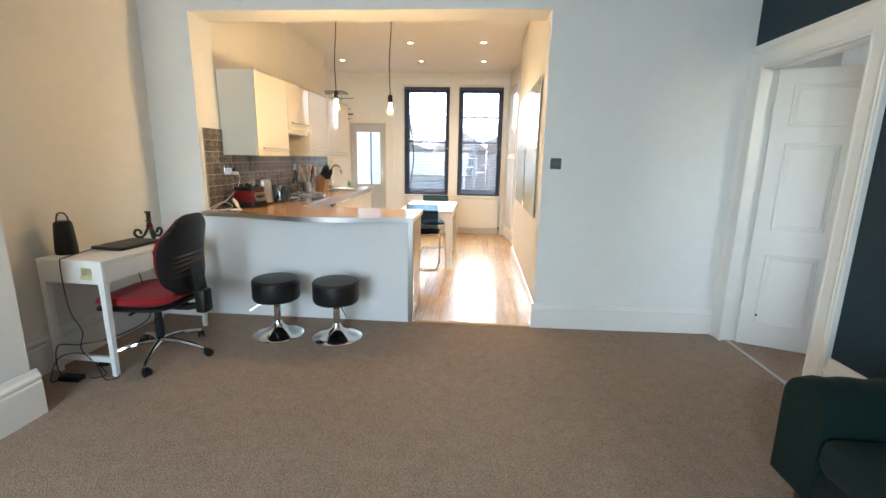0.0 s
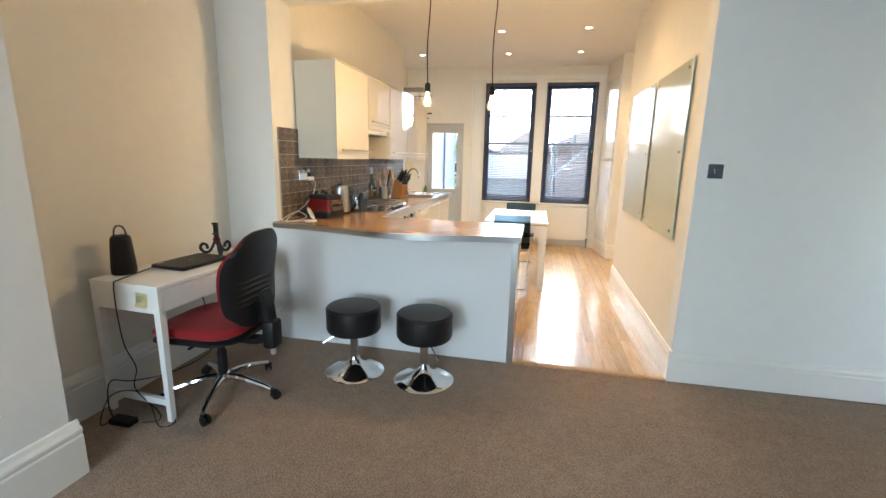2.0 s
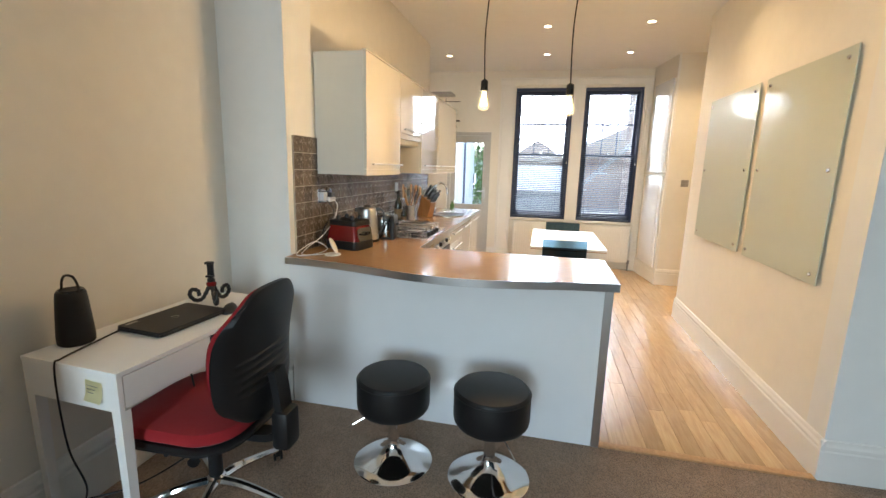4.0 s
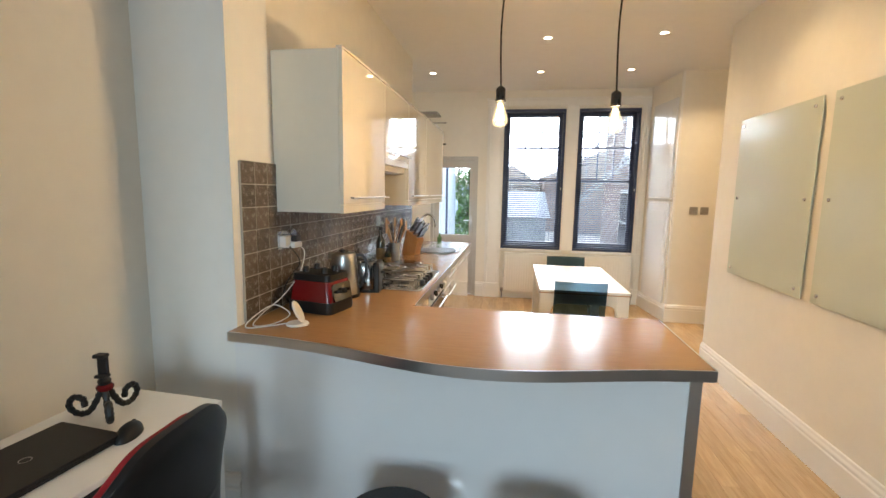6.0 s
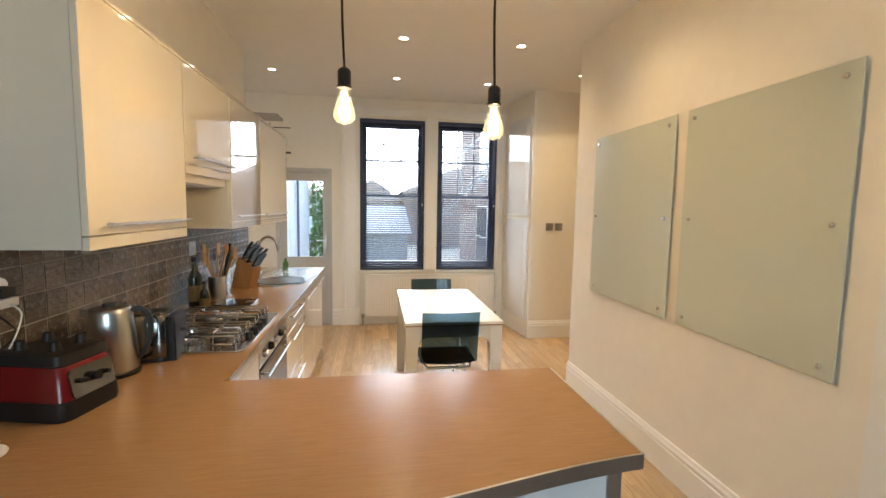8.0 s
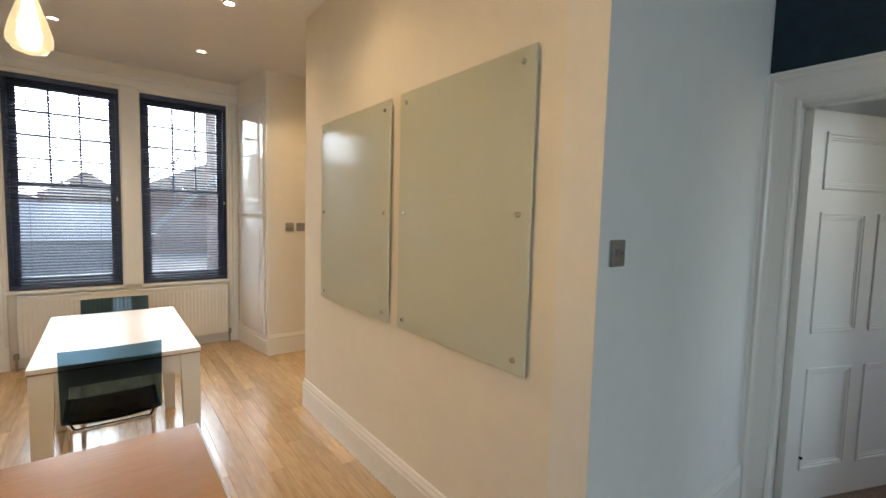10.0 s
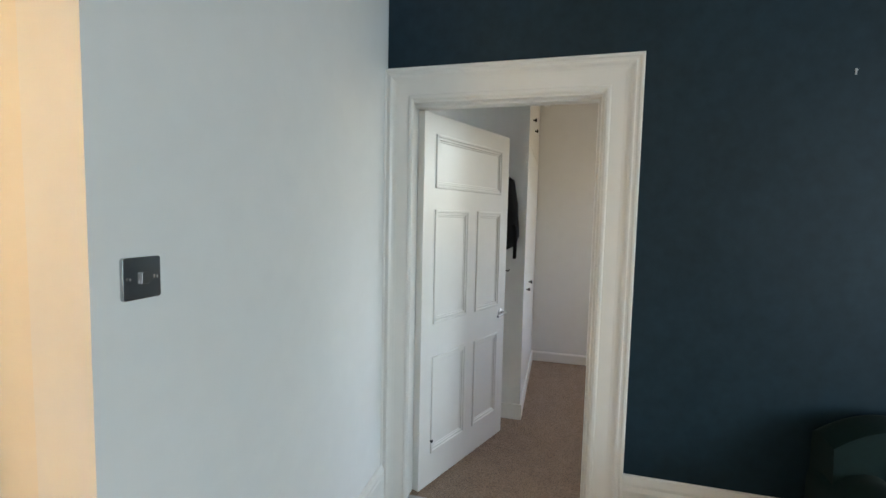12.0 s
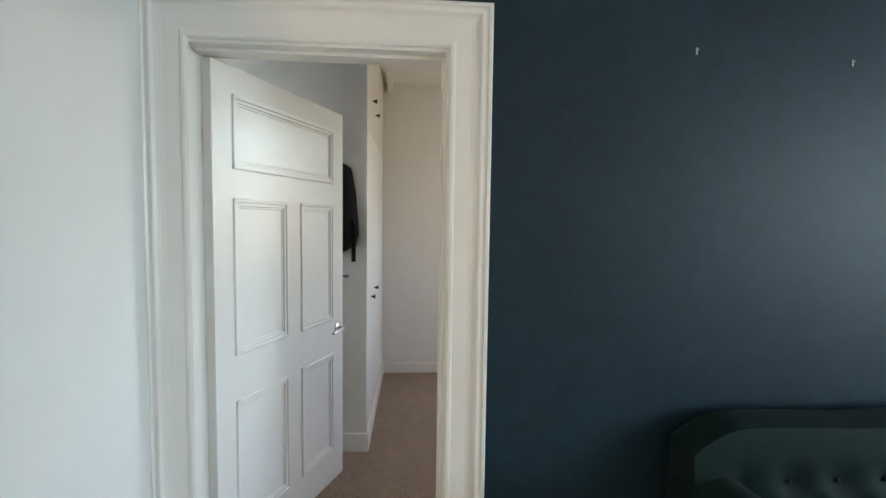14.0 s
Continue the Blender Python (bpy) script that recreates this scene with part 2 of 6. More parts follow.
def carpet_material():
    mt = material("carpet_pile", (0.275, 0.196, 0.143), rough=0.95, vary=0.16, scale=3, sheen=0.15, spec=0.1)
    nt = mt.node_tree
    n, l = nt.nodes, nt.links
    b = n["Principled BSDF"]
    co = n.new("ShaderNodeTexCoord")
    vo = n.new("ShaderNodeTexVoronoi")
    vo.inputs["Scale"].default_value = 150
    ns = n.new("ShaderNodeTexNoise")
    ns.inputs["Scale"].default_value = 320
    ns.inputs["Detail"].default_value = 2
    l.new(co.outputs["Object"], vo.inputs["Vector"])
    l.new(co.outputs["Object"], ns.inputs["Vector"])
    ad = n.new("ShaderNodeMath")
    l.new(vo.outputs["Distance"], ad.inputs[0])
    l.new(ns.outputs["Fac"], ad.inputs[1])
    bp = n.new("ShaderNodeBump")
    bp.inputs["Strength"].default_value, bp.inputs["Distance"].default_value = 0.9, 0.006
    l.new(ad.outputs[0], bp.inputs["Height"])
    l.new(bp.outputs[0], b.inputs["Normal"])
    # fleck of the tufts over the base tone
    src = b.inputs["Base Color"].links[0].from_socket
    rg = n.new("ShaderNodeMapRange")
    rg.inputs["From Min"].default_value, rg.inputs["From Max"].default_value = 0.5, 1.2
    rg.inputs["To Min"].default_value, rg.inputs["To Max"].default_value = 0.45, 1.45
    l.new(ad.outputs[0], rg.inputs["Value"])
    vm = n.new("ShaderNodeVectorMath")
    vm.operation = 'SCALE'
    l.new(src, vm.inputs[0])
    l.new(rg.outputs["Result"], vm.inputs["Scale"])
    l.new(vm.outputs[0], b.inputs["Base Color"])
    return mt


M_WALL = material("white_wall_paint", (0.785, 0.79, 0.775), rough=0.75, vary=0.025, scale=3, bump=0.06, bump_scale=120)
M_CEIL = material("ceiling_paint", (0.82, 0.81, 0.79), rough=0.85, vary=0.02, scale=3, bump=0.04, bump_scale=90)
M_CREAM = material("kitchen_wall_paint", (0.80, 0.765, 0.69), rough=0.7, vary=0.03, scale=3, bump=0.06, bump_scale=120)
M_NAVY = material("navy_wall_paint", (0.0112, 0.0288, 0.0440), rough=0.48, vary=0.28, scale=5, bump=0.04, bump_scale=40, rough_vary=0.025, spec=0.26)
M_GLOSS = material("white_gloss_woodwork", (0.80, 0.79, 0.76), rough=0.28, vary=0.02, scale=4)
M_CARPET = carpet_material()
M_PLANK = wood("oak_plank", (0.46, 0.305, 0.16), (0.62, 0.445, 0.255), 'Y', rough=0.25, random_tint=0.20, coat=0.3)
M_SUBFLOOR = material("plank_joint", (0.20, 0.12, 0.06), rough=0.8)
M_BEECH = wood("beech_worktop", (0.330, 0.187, 0.086), (0.38, 0.220, 0.104), 'X', rough=0.25, ring=30, coat=0.25)
M_STEEL = material("brushed_steel", (0.55, 0.56, 0.57), rough=0.30, metal=1.0, vary=0.03, scale=3)
M_CHROME = material("chrome", (0.74, 0.74, 0.75), rough=0.09, metal=1.0, vary=0.02)
M_PANEL = material("white_gloss_panel", (0.80, 0.81, 0.82), rough=0.06, vary=0.015, scale=3)
M_CAB = material("cream_gloss_door", (0.76, 0.72, 0.62), rough=0.025, vary=0.015, scale=4, coat=1.0)
M_CARCASS = material("white_carcass_board", (0.70, 0.665, 0.58), rough=0.4, vary=0.02)
M_BLACK = material("black_plastic", (0.009, 0.009, 0.010), rough=0.45, vary=0.1, bump=0.05, spec=0.35)
M_BLACKGLOSS = material("black_gloss_plastic", (0.01, 0.01, 0.011), rough=0.12, vary=0.05)
M_LEATHER = material("black_faux_leather", (0.009, 0.009, 0.010), rough=0.42, vary=0.12, bump=0.18, bump_scale=260, spec=0.38)
M_RED = material("red_upholstery", (0.27, 0.006, 0.010), rough=0.9, vary=0.10, scale=30, bump=0.35, bump_scale=500, sheen=0.06)
M_NAVYFRAME = material("navy_blind_aluminium", (0.048, 0.062, 0.120), rough=0.42, vary=0.05)
M_GLASS = glass("window_glass", (0.97, 0.98, 0.98))
M_WHITEPLASTIC = material("white_plastic", (0.78, 0.78, 0.77), rough=0.35, vary=0.02)

# ---- the setting: floors, walls, ceilings ----
LX0, LX1 = -2.69, 2.025      # living room west and east walls
NY, LZ = 3.70, 2.95          # north wall's face, living ceiling
WY = 8.30                    # kitchen window wall
structure("floor_carpet", boxes((LX0 - 0.1, LX1 + 0.06, -2.8, NY - 0.02, -0.12, 0.0)), M_CARPET, "beige cut-pile carpet of the living room")
structure("floor_hall", boxes((LX1 + 0.06, 4.75, 1.2, 4.6, -0.12, 0.0)), M_CARPET, "beige carpet running on into the hall")
structure("floor_kitchen", boxes((KX0 - 0.5, 2.0, NY - 0.02, WY + 0.1, -0.12, -0.008)), M_SUBFLOOR, "dark bed under the oak floorboards")
structure("ceiling_living", boxes((LX0 - 0.2, LX1 + 0.2, -2.9, NY, LZ, LZ + 0.15)), M_CEIL, "plain white living room ceiling")
structure("ceiling_kitchen", boxes((KX0 - 0.6, 2.2, NY + 0.28, WY + 0.2, KZ, KZ + 0.15)), M_CEIL, "plain white kitchen ceiling with downlights")
structure("ceiling_hall", boxes((LX1 + 0.2, 4.9, 1.0, 4.7, 2.75, 2.9)), M_CEIL, "plain hall ceiling")
NWY0, NWY1 = 3.688, 3.722    # the north wall's face runs slightly out of square
structure("wall_north", extrude(bmesh.new(), [(KX1, NWY0), (LX1 + 0.2, NWY1 + 0.005), (LX1 + 0.2, NY + 0.14), (KX1, NY + 0.14)], LZ), M_WALL, "white painted wall beside the kitchen opening")
structure("wall_nib", boxes((LX0 - 0.2, KX0, NY - 0.02, NY + 0.28, 0, LZ)), M_WALL, "white wall nib beside the kitchen opening")
structure("wall_lintel", boxes((KX0, KX1, NY - 0.02, NY + 0.28, 2.485, LZ)), M_WALL, "white lintel over the kitchen opening")
structure("wall_west", boxes((LX0 - 0.2, LX0, -2.8, NY - 0.02, 0, LZ)), M_CREAM, "off-white alcove wall behind the desk")
structure("chimney_breast", boxes((LX0, -2.285, 0.45, 2.07, 0, LZ)), M_WALL, "white painted chimney breast")
DY0, DY1, DZ = 2.695, 3.605, 2.07   # hall door opening
structure("wall_east", boxes((LX1, LX1 + 0.14, -2.8, DY0, 0, LZ), (LX1, LX1 + 0.14, DY1, NY + 0.02, 0, LZ), (LX1, LX1 + 0.14, DY0, DY1, DZ, LZ)), M_NAVY, "dark navy painted wall")
# Unseen south wall; its navy is assumed, to cut light bounced onto the alcove.
structure("wall_south", boxes((LX0, -2.0, -2.9, -2.7, 0, LZ), (-0.2, LX1 + 0.14, -2.9, -2.7, 0, LZ), (-2.0, -0.2, -2.9, -2.7, 0, 0.65), (-2.0, -0.2, -2.9, -2.7, 2.65, LZ)), M_NAVY, "unseen wall with the front window, made navy to cut bounced light")
# kitchen walls
structure("wall_kitchen_west", boxes((KX0 - 0.2, KX0, NY + 0.28, 6.80, 0, KZ)), M_CREAM, "cream painted kitchen wall")
structure("wall_alcove_west", boxes((KX0 - 0.55, KX0 - 0.4, 6.8, WY, 0, KZ)), M_CREAM, "cream painted wall beside the back door")
structure("wall_kitchen_east", boxes((KX1, KX1 + 0.12, NY + 0.14, 6.15, 0, KZ)), M_CREAM, "cream painted kitchen wall with glass boards")
structure("wall_pier", boxes((0.66, 2.2, 7.50, WY + 0.1, 0, KZ)), M_CREAM, "cream painted wall of the side lobby")
structure("wall_lobby", boxes((2.0, 2.2, 6.0, 7.5, 0, KZ), (KX1 + 0.12, 2.0, 5.9, 6.02, 0, KZ)), M_CREAM, "cream lobby walls")
WIN = [(-1.335, -0.515), (-0.347, 0.44)]
WZ0, WZ1 = 0.71, 2.625
BD = (-2.36, -1.683, 1.99)   # back door opening
wb = [(KX0 - 0.55, BD[0], WY, WY + 0.22, 0, KZ), (BD[0], BD[1], WY, WY + 0.22, BD[2], KZ), (BD[1], WIN[0][0], WY, WY + 0.22, 0, KZ),
      (WIN[0][0], WIN[1][1], WY, WY + 0.22, 0, WZ0), (WIN[0][0], WIN[1][1], WY, WY + 0.22, WZ1, KZ), (WIN[0][1], WIN[1][0], WY, WY + 0.22, WZ0, WZ1), (WIN[1][1], 0.66, WY, WY + 0.22, 0, KZ)]
structure("wall_window", boxes(*wb), M_CREAM, "cream window wall of the kitchen")
# hall
structure("wall_hall_far", boxes((4.63, 4.8, 1.0, 4.7, 0, 2.8)), M_WALL, "white hall end wall")
structure("wall_hall_side", boxes((LX1 + 0.14, 3.0, 1.0, 1.2, 0, 2.8), (4.0, 4.63, 1.0, 1.2, 0, 2.8), (3.0, 4.0, 1.0, 1.2, 0, 1.05), (3.0, 4.0, 1.0, 1.2, 2.45, 2.8), (LX1 + 0.14, 4.63, 4.5, 4.7, 0, 2.8)), M_WALL, "white hall side wall")
def slate_material():
    """Dark brown riven slate with pale crackle veins."""
    mt = material("slate_tile", (0.108, 0.086, 0.066), rough=0.20, vary=0.34, scale=9, bump=0.9, bump_scale=46, random_tint=0.35, rough_vary=0.12)
    n, l = mt.node_tree.nodes, mt.node_tree.links
    b = n["Principled BSDF"]
    src = b.inputs["Base Color"].links[0].from_socket
    co, mp, ns, inf = n.new("ShaderNodeTexCoord"), n.new("ShaderNodeVectorMath"), n.new("ShaderNodeTexNoise"), n.new("ShaderNodeObjectInfo")
    sc = n.new("ShaderNodeMath")
    sc.operation, sc.inputs[1].default_value = 'MULTIPLY', 51.0
    l.new(inf.outputs["Random"], sc.inputs[0])
    l.new(co.outputs["Object"], mp.inputs[0])
    l.new(sc.outputs[0], mp.inputs[1])
    st_ = n.new("ShaderNodeMapping")
    st_.inputs["Scale"].default_value = (1.0, 0.55, 1.9)
    l.new(mp.outputs[0], st_.inputs[0])
    l.new(st_.outputs[0], ns.inputs["Vector"])
    ns.inputs["Scale"].default_value, ns.inputs["Detail"].default_value, ns.inputs["Distortion"].default_value = 21, 4, 1.6
    rp = n.new("ShaderNodeValToRGB")
    els = rp.color_ramp.elements
    els[0].position, els[1].position = 0.485, 0.515
    els[0].color = els[1].color = (0, 0, 0, 1)
    e = els.new(0.50)
    e.color = (0.42, 0.42, 0.42, 1)
    mx = n.new("ShaderNodeMix")
    mx.data_type = 'RGBA'
    l.new(ns.outputs["Fac"], rp.inputs[0])
    l.new(rp.outputs[0], mx.inputs[0])
    l.new(src, mx.inputs[6])
    mx.inputs[7].default_value = (0.42, 0.385, 0.33, 1)
    l.new(mx.outputs[2], b.inputs["Base Color"])
    rv = n.new("ShaderNodeBump")
    rv.inputs["Strength"].default_value, rv.inputs["Distance"].default_value = 0.8, 0.004
    l.new(ns.outputs["Fac"], rv.inputs["Height"])
    l.new(b.inputs["Normal"].links[0].from_socket, rv.inputs["Normal"])
    l.new(rv.outputs[0], b.inputs["Normal"])
    return mt


M_TILE = slate_material()
M_GROUT = material("pale_grout", (0.38, 0.355, 0.31), rough=0.9, vary=0.08, scale=30)
M_BOARD = material("frosted_green_glass", (0.68, 0.71, 0.63), rough=0.14, vary=0.015, scale=3, coat=0.08)
n_, l_ = M_BOARD.node_tree.nodes, M_BOARD.node_tree.links
tl_, mxb = n_.new("ShaderNodeBsdfTranslucent"), n_.new("ShaderNodeMixShader")
tl_.inputs[0].default_value = (0.72, 0.80, 0.70, 1)
mxb.inputs[0].default_value = 0.25
l_.new(n_["Principled BSDF"].outputs[0], mxb.inputs[1])
l_.new(tl_.outputs[0], mxb.inputs[2])
l_.new(mxb.outputs[0], n_["Material Output"].inputs[0])
M_TEAL = glass("smoked_teal_plastic", (0.085, 0.165, 0.235), rough=0.05)
M_VELVET = material("green_velvet", (0.0022, 0.0125, 0.0115), rough=0.7, vary=0.35, scale=9, sheen=0.03, spec=0.2, bump=0.1, bump_scale=300)
M_DARKWOOD = material("dark_stained_wood", (0.03, 0.018, 0.012), rough=0.4)
M_DESK = material("white_desk_lacquer", (0.80, 0.80, 0.79), rough=0.35, vary=0.02)
M_PAPER = material("yellow_paper", (0.78, 0.73, 0.46), rough=0.9)
M_REDGLOSS = material("red_gloss_plastic", (0.15, 0.006, 0.008), rough=0.22, vary=0.04)
M_GREYMETAL = material("satin_nickel", (0.36, 0.34, 0.32), rough=0.35, metal=1.0, vary=0.05)
M_DARKPLATE = material("dark_switch_plate", (0.44, 0.45, 0.46), rough=0.24, metal=1.0, vary=0.06)
M_KNIFEWOOD = wood("knife_block_wood", (0.36, 0.17, 0.06), (0.48, 0.26, 0.11), 'Z', rough=0.5)
M_SPOON = wood("spoon_wood", (0.42, 0.24, 0.11), (0.56, 0.35, 0.18), 'Z', rough=0.7)
M_BOTTLE = material("dark_green_glass", (0.008, 0.014, 0.008), rough=0.08, coat=0.5)
M_DARKSTEEL = material("dark_polished_steel", (0.20, 0.195, 0.19), rough=0.14, metal=1.0, vary=0.04)
M_BOTTLELABEL = material("dull_gold_label", (0.16, 0.12, 0.06), rough=0.6)
M_CABLE_W = material("white_cable", (0.72, 0.72, 0.70), rough=0.5)
M_BULBGLASS = glass("bulb_glass", (1.0, 0.95, 0.84), glow=0.05)
M_FILAMENT = emitter("glowing_filament", (1.0, 0.70, 0.36), 14)
M_SPOTLIGHT = emitter("downlight_lens", (1.0, 0.82, 0.58), 3)
M_RENDER = material("white_render", (0.36, 0.39, 0.43), rough=0.9, vary=0.08, scale=2, bump=0.2, bump_scale=30)
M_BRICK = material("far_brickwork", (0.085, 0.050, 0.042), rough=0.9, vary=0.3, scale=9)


def coursed(mt, mortar):
    """Brick courses with pale mortar over a wall's own tone."""
    n, l = mt.node_tree.nodes, mt.node_tree.links
    b = n["Principled BSDF"]
    src = b.inputs["Base Color"].links[0].from_socket
    co, sp, cb, ad, br, mx = (n.new("ShaderNode" + k) for k in ("TexCoord", "SeparateXYZ", "CombineXYZ", "Math", "TexBrick", "Mix"))
    l.new(co.outputs["Object"], sp.inputs[0])
    l.new(sp.outputs[0], ad.inputs[0])
    l.new(sp.outputs[1], ad.inputs[1])
    l.new(ad.outputs[0], cb.inputs[0])
    l.new(sp.outputs[2], cb.inputs[1])
    l.new(cb.outputs[0], br.inputs["Vector"])
    br.inputs["Scale"].default_value = 1.0
    br.inputs["Brick Width"].default_value, br.inputs["Row Height"].default_value = 0.225, 0.075
    br.inputs["Mortar Size"].default_value = 0.009
    mx.data_type = 'RGBA'
    l.new(br.outputs["Fac"], mx.inputs[0])
    l.new(src, mx.inputs[6])
    mx.inputs[7].default_value = (*mortar, 1)
    l.new(mx.outputs[2], b.inputs["Base Color"])


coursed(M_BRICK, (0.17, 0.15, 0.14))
# Sunlight and distance haze are put into this paler terrace brick colour.
M_FARBRICK = material("sun_hazed_terrace_brick", (0.30, 0.20, 0.165), rough=0.9, vary=0.2, scale=5)
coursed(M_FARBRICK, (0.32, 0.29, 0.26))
M_MORTAR = material("mortar", (0.40, 0.36, 0.32), rough=0.95)
M_ROOF = material("slate_roof", (0.10, 0.10, 0.115), rough=0.7, vary=0.15, scale=6)
M_YARD = material("grey_yard_render", (0.36, 0.39, 0.41), rough=0.9, vary=0.2, scale=2.5, bump=0.2, bump_scale=30)
M_UPVC = material("grey_white_door_paint", (0.50, 0.49, 0.47), rough=0.35, vary=0.05, scale=4)
# Far roof tiles, lightened in colour to stand in for distance haze.
M_FARROOF = material("haze_paled_roof", (0.42, 0.33, 0.28), rough=0.8, vary=0.15, scale=6)
M_GALV = material("galvanised_steel", (0.34, 0.36, 0.38), rough=0.5, metal=0.6, vary=0.1)
M_PAVING = material("yard_paving", (0.26, 0.25, 0.23), rough=0.9, vary=0.15, scale=5)
M_LEAF = material("ivy_leaf", (0.07, 0.16, 0.035), rough=0.5, vary=0.4, scale=12)
M_BARK = material("ivy_stem", (0.06, 0.045, 0.03), rough=0.9)
M_SINK = material("stainless_sink", (0.58, 0.575, 0.57), rough=0.17, metal=1.0, vary=0.04)
M_BOWLSHADE = material("shade_darkened_bowl_steel", (0.13, 0.12, 0.11), rough=0.30, metal=1.0, vary=0.15)
M_BLACKMETAL = material("cast_iron", (0.02, 0.02, 0.02), rough=0.55, vary=0.1)
M_FABRICBLACK = material("black_nylon", (0.007, 0.007, 0.008), spec=0.2, rough=0.85, vary=0.2, bump=0.3, bump_scale=400)

# ---- skirting ----
TALL = [(0, 0), (0.028, 0), (0.028, 0.235), (0.022, 0.245), (0.022, 0.262), (0.030, 0.270), (0.030, 0.285), (0.018, 0.300), (0.018, 0.315), (0.010, 0.345), (0, 0.350)]
LOW = [(0, 0), (0.020, 0), (0.020, 0.150), (0.015, 0.158), (0.019, 0.165), (0.019, 0.178), (0.012, 0.190), (0.008, 0.205), (0, 0.208)]
MID = [(0, 0), (0.026, 0), (0.026, 0.185), (0.020, 0.195), (0.026, 0.205), (0.026, 0.218), (0.014, 0.235), (0.008, 0.255), (0, 0.258)]
SMALL = [(0, 0), (0.016, 0), (0.016, 0.085), (0.008, 0.10), (0, 0.10)]


def skirting(name, prof, runs, label):
    bm = bmesh.new()
    for a, b, out in runs:
        profile_run(bm, prof, (*a, 0), (*b, 0), (*out, 0))
    return structure(name, bm, M_GLOSS, label)


skirting("baseboard_north", LOW, [((KX1 - 0.02, NWY0), (LX1 - 0.005, NWY1), (0.023, -1))], "white moulded skirting of the north wall")
skirting("baseboard_kitchen_east", LOW, [((KX1, NWY0 - 0.018), (KX1, 6.15), (-1, 0))], "white moulded skirting of the kitchen wall")
skirting("baseboard_pier", LOW, [((0.64, 7.50), (2.0, 7.50), (0, -1)), ((0.66, 7.482), (0.548, WY - 0.005), (-0.99, -0.14))], "white moulded skirting of the lobby")
skirting("baseboard_west", MID, [((LX0, 2.07), (LX0, NY - 0.02), (1, 0)), ((LX0 + 0.03, NY - 0.02), (KX0 - 0.004, NY - 0.02), (0, -1)), ], "white moulded skirting of the alcove")
skirting("baseboard_chimney", MID, [((-2.285, 0.42), (-2.285, 2.10), (1, 0)), ((LX0 + 0.03, 2.07), (-2.285, 2.07), (0, 1))], "white skirting round the chimney breast")
skirting("baseboard_east", TALL, [((LX1, -2.6), (LX1, 2.543), (-1, 0))], "tall white moulded skirting of the navy wall")
skirting("baseboard_door_wall", LOW, [((-1.683, WY), (-1.57, WY), (0, -1))], "white skirting beside the back door")

# ---- hall door, frame and architrave ----
def architrave_profile(w):
    return [(0, 0), (0.029, 0), (0.034, 0.005), (0.034, 0.014), (0.028, 0.019), (0.028, 0.029), (0.032, 0.033), (0.031, 0.040), (0.023, 0.049), (0.019, 0.060), (0.017, 0.074), (0.016, w - 0.024), (0.021, w - 0.018), (0.021, w - 0.008), (0.016, w), (0, w)]


def architrave(bm, prof, y, z0, z1, sgn):
    """Upright leg on the east wall; profile width runs from the outer edge inwards."""
    v0 = [bm.verts.new((LX1 - o, y + sgn * wd, z0)) for o, wd in prof]
    v1 = [bm.verts.new((LX1 - o, y + sgn * wd, z1 - wd)) for o, wd in prof]
    n = len(prof)
    for i in range(n):
        j = (i + 1) % n
        bm.faces.new((v0[i], v0[j], v1[j], v1[i]))
    bm.faces.new(v0)
    return v1


trim = bmesh.new()
AW = 0.152
AZ = 2.222
pr = architrave_profile(AW)
a1 = architrave(trim, pr, 2.543, 0, AZ, 1)
a2 = architrave(trim, pr, NY + 0.032, 0, AZ, -1)
for i in range(len(pr)):
    j = (i + 1) % len(pr)
    trim.faces.new((a1[i], a1[j], a2[j], a2[i]))
structure("door_trim", trim, M_GLOSS, "deeply moulded white door architrave", smooth=False)
frm = thing("door_frame", "white gloss door lining with stops", "door frame", kind="structure")
part("jamb", boxes((LX1 - 0.004, LX1 + 0.15, 2.692, 2.706, 0, 2.072)), M_GLOSS, frm)
part("jamb", boxes((LX1 - 0.004, LX1 + 0.15, 3.594, 3.607, 0, 2.072)), M_GLOSS, frm)
part("head", boxes((LX1 - 0.004, LX1 + 0.15, 2.706, 3.594, 2.059, 2.072)), M_GLOSS, frm)
part("stop", boxes((LX1 + 0.045, LX1 + 0.085, 2.706, 2.716, 0, 2.059)), M_GLOSS, frm)
part("stop", boxes((LX1 + 0.045, LX1 + 0.085, 2.716, 3.584, 2.049, 2.059)), M_GLOSS, frm)
structure("threshold_hall", boxes((LX1 + 0.035, LX1 + 0.062, 2.706, 3.594, 0.0, 0.006)), M_STEEL, "thin metal carpet bar under the hall door")

door = thing("door_1", "white panelled hall door standing half open", "door", pose(LX1 + 0.112, 3.592, 0, 0, 0, -22.3), kind="structure")
DW, DH = 0.898, 2.045
PANELS = [(0.115, 0.785, 1.675, 1.925), (0.115, 0.405, 0.935, 1.525), (0.535, 0.785, 0.935, 1.525), (0.115, 0.405, 0.20, 0.715), (0.535, 0.785, 0.20, 0.715)]


def door_leaf():
    bm = bmesh.new()
    t = 0.042
    box(bm, 0, 0.115, -t, 0, 0.006, DH)
    box(bm, 0.785, DW, -t, 0, 0.006, DH)
    for z0, z1 in ((0.006, 0.20), (0.715, 0.935), (1.525, 1.675), (1.925, DH)):
        box(bm, 0.115, 0.785, -t, 0, z0, z1)
    for z0, z1 in ((0.20, 0.715), (0.935, 1.525)):
        box(bm, 0.405, 0.535, -t, 0, z0, z1)
    return bm


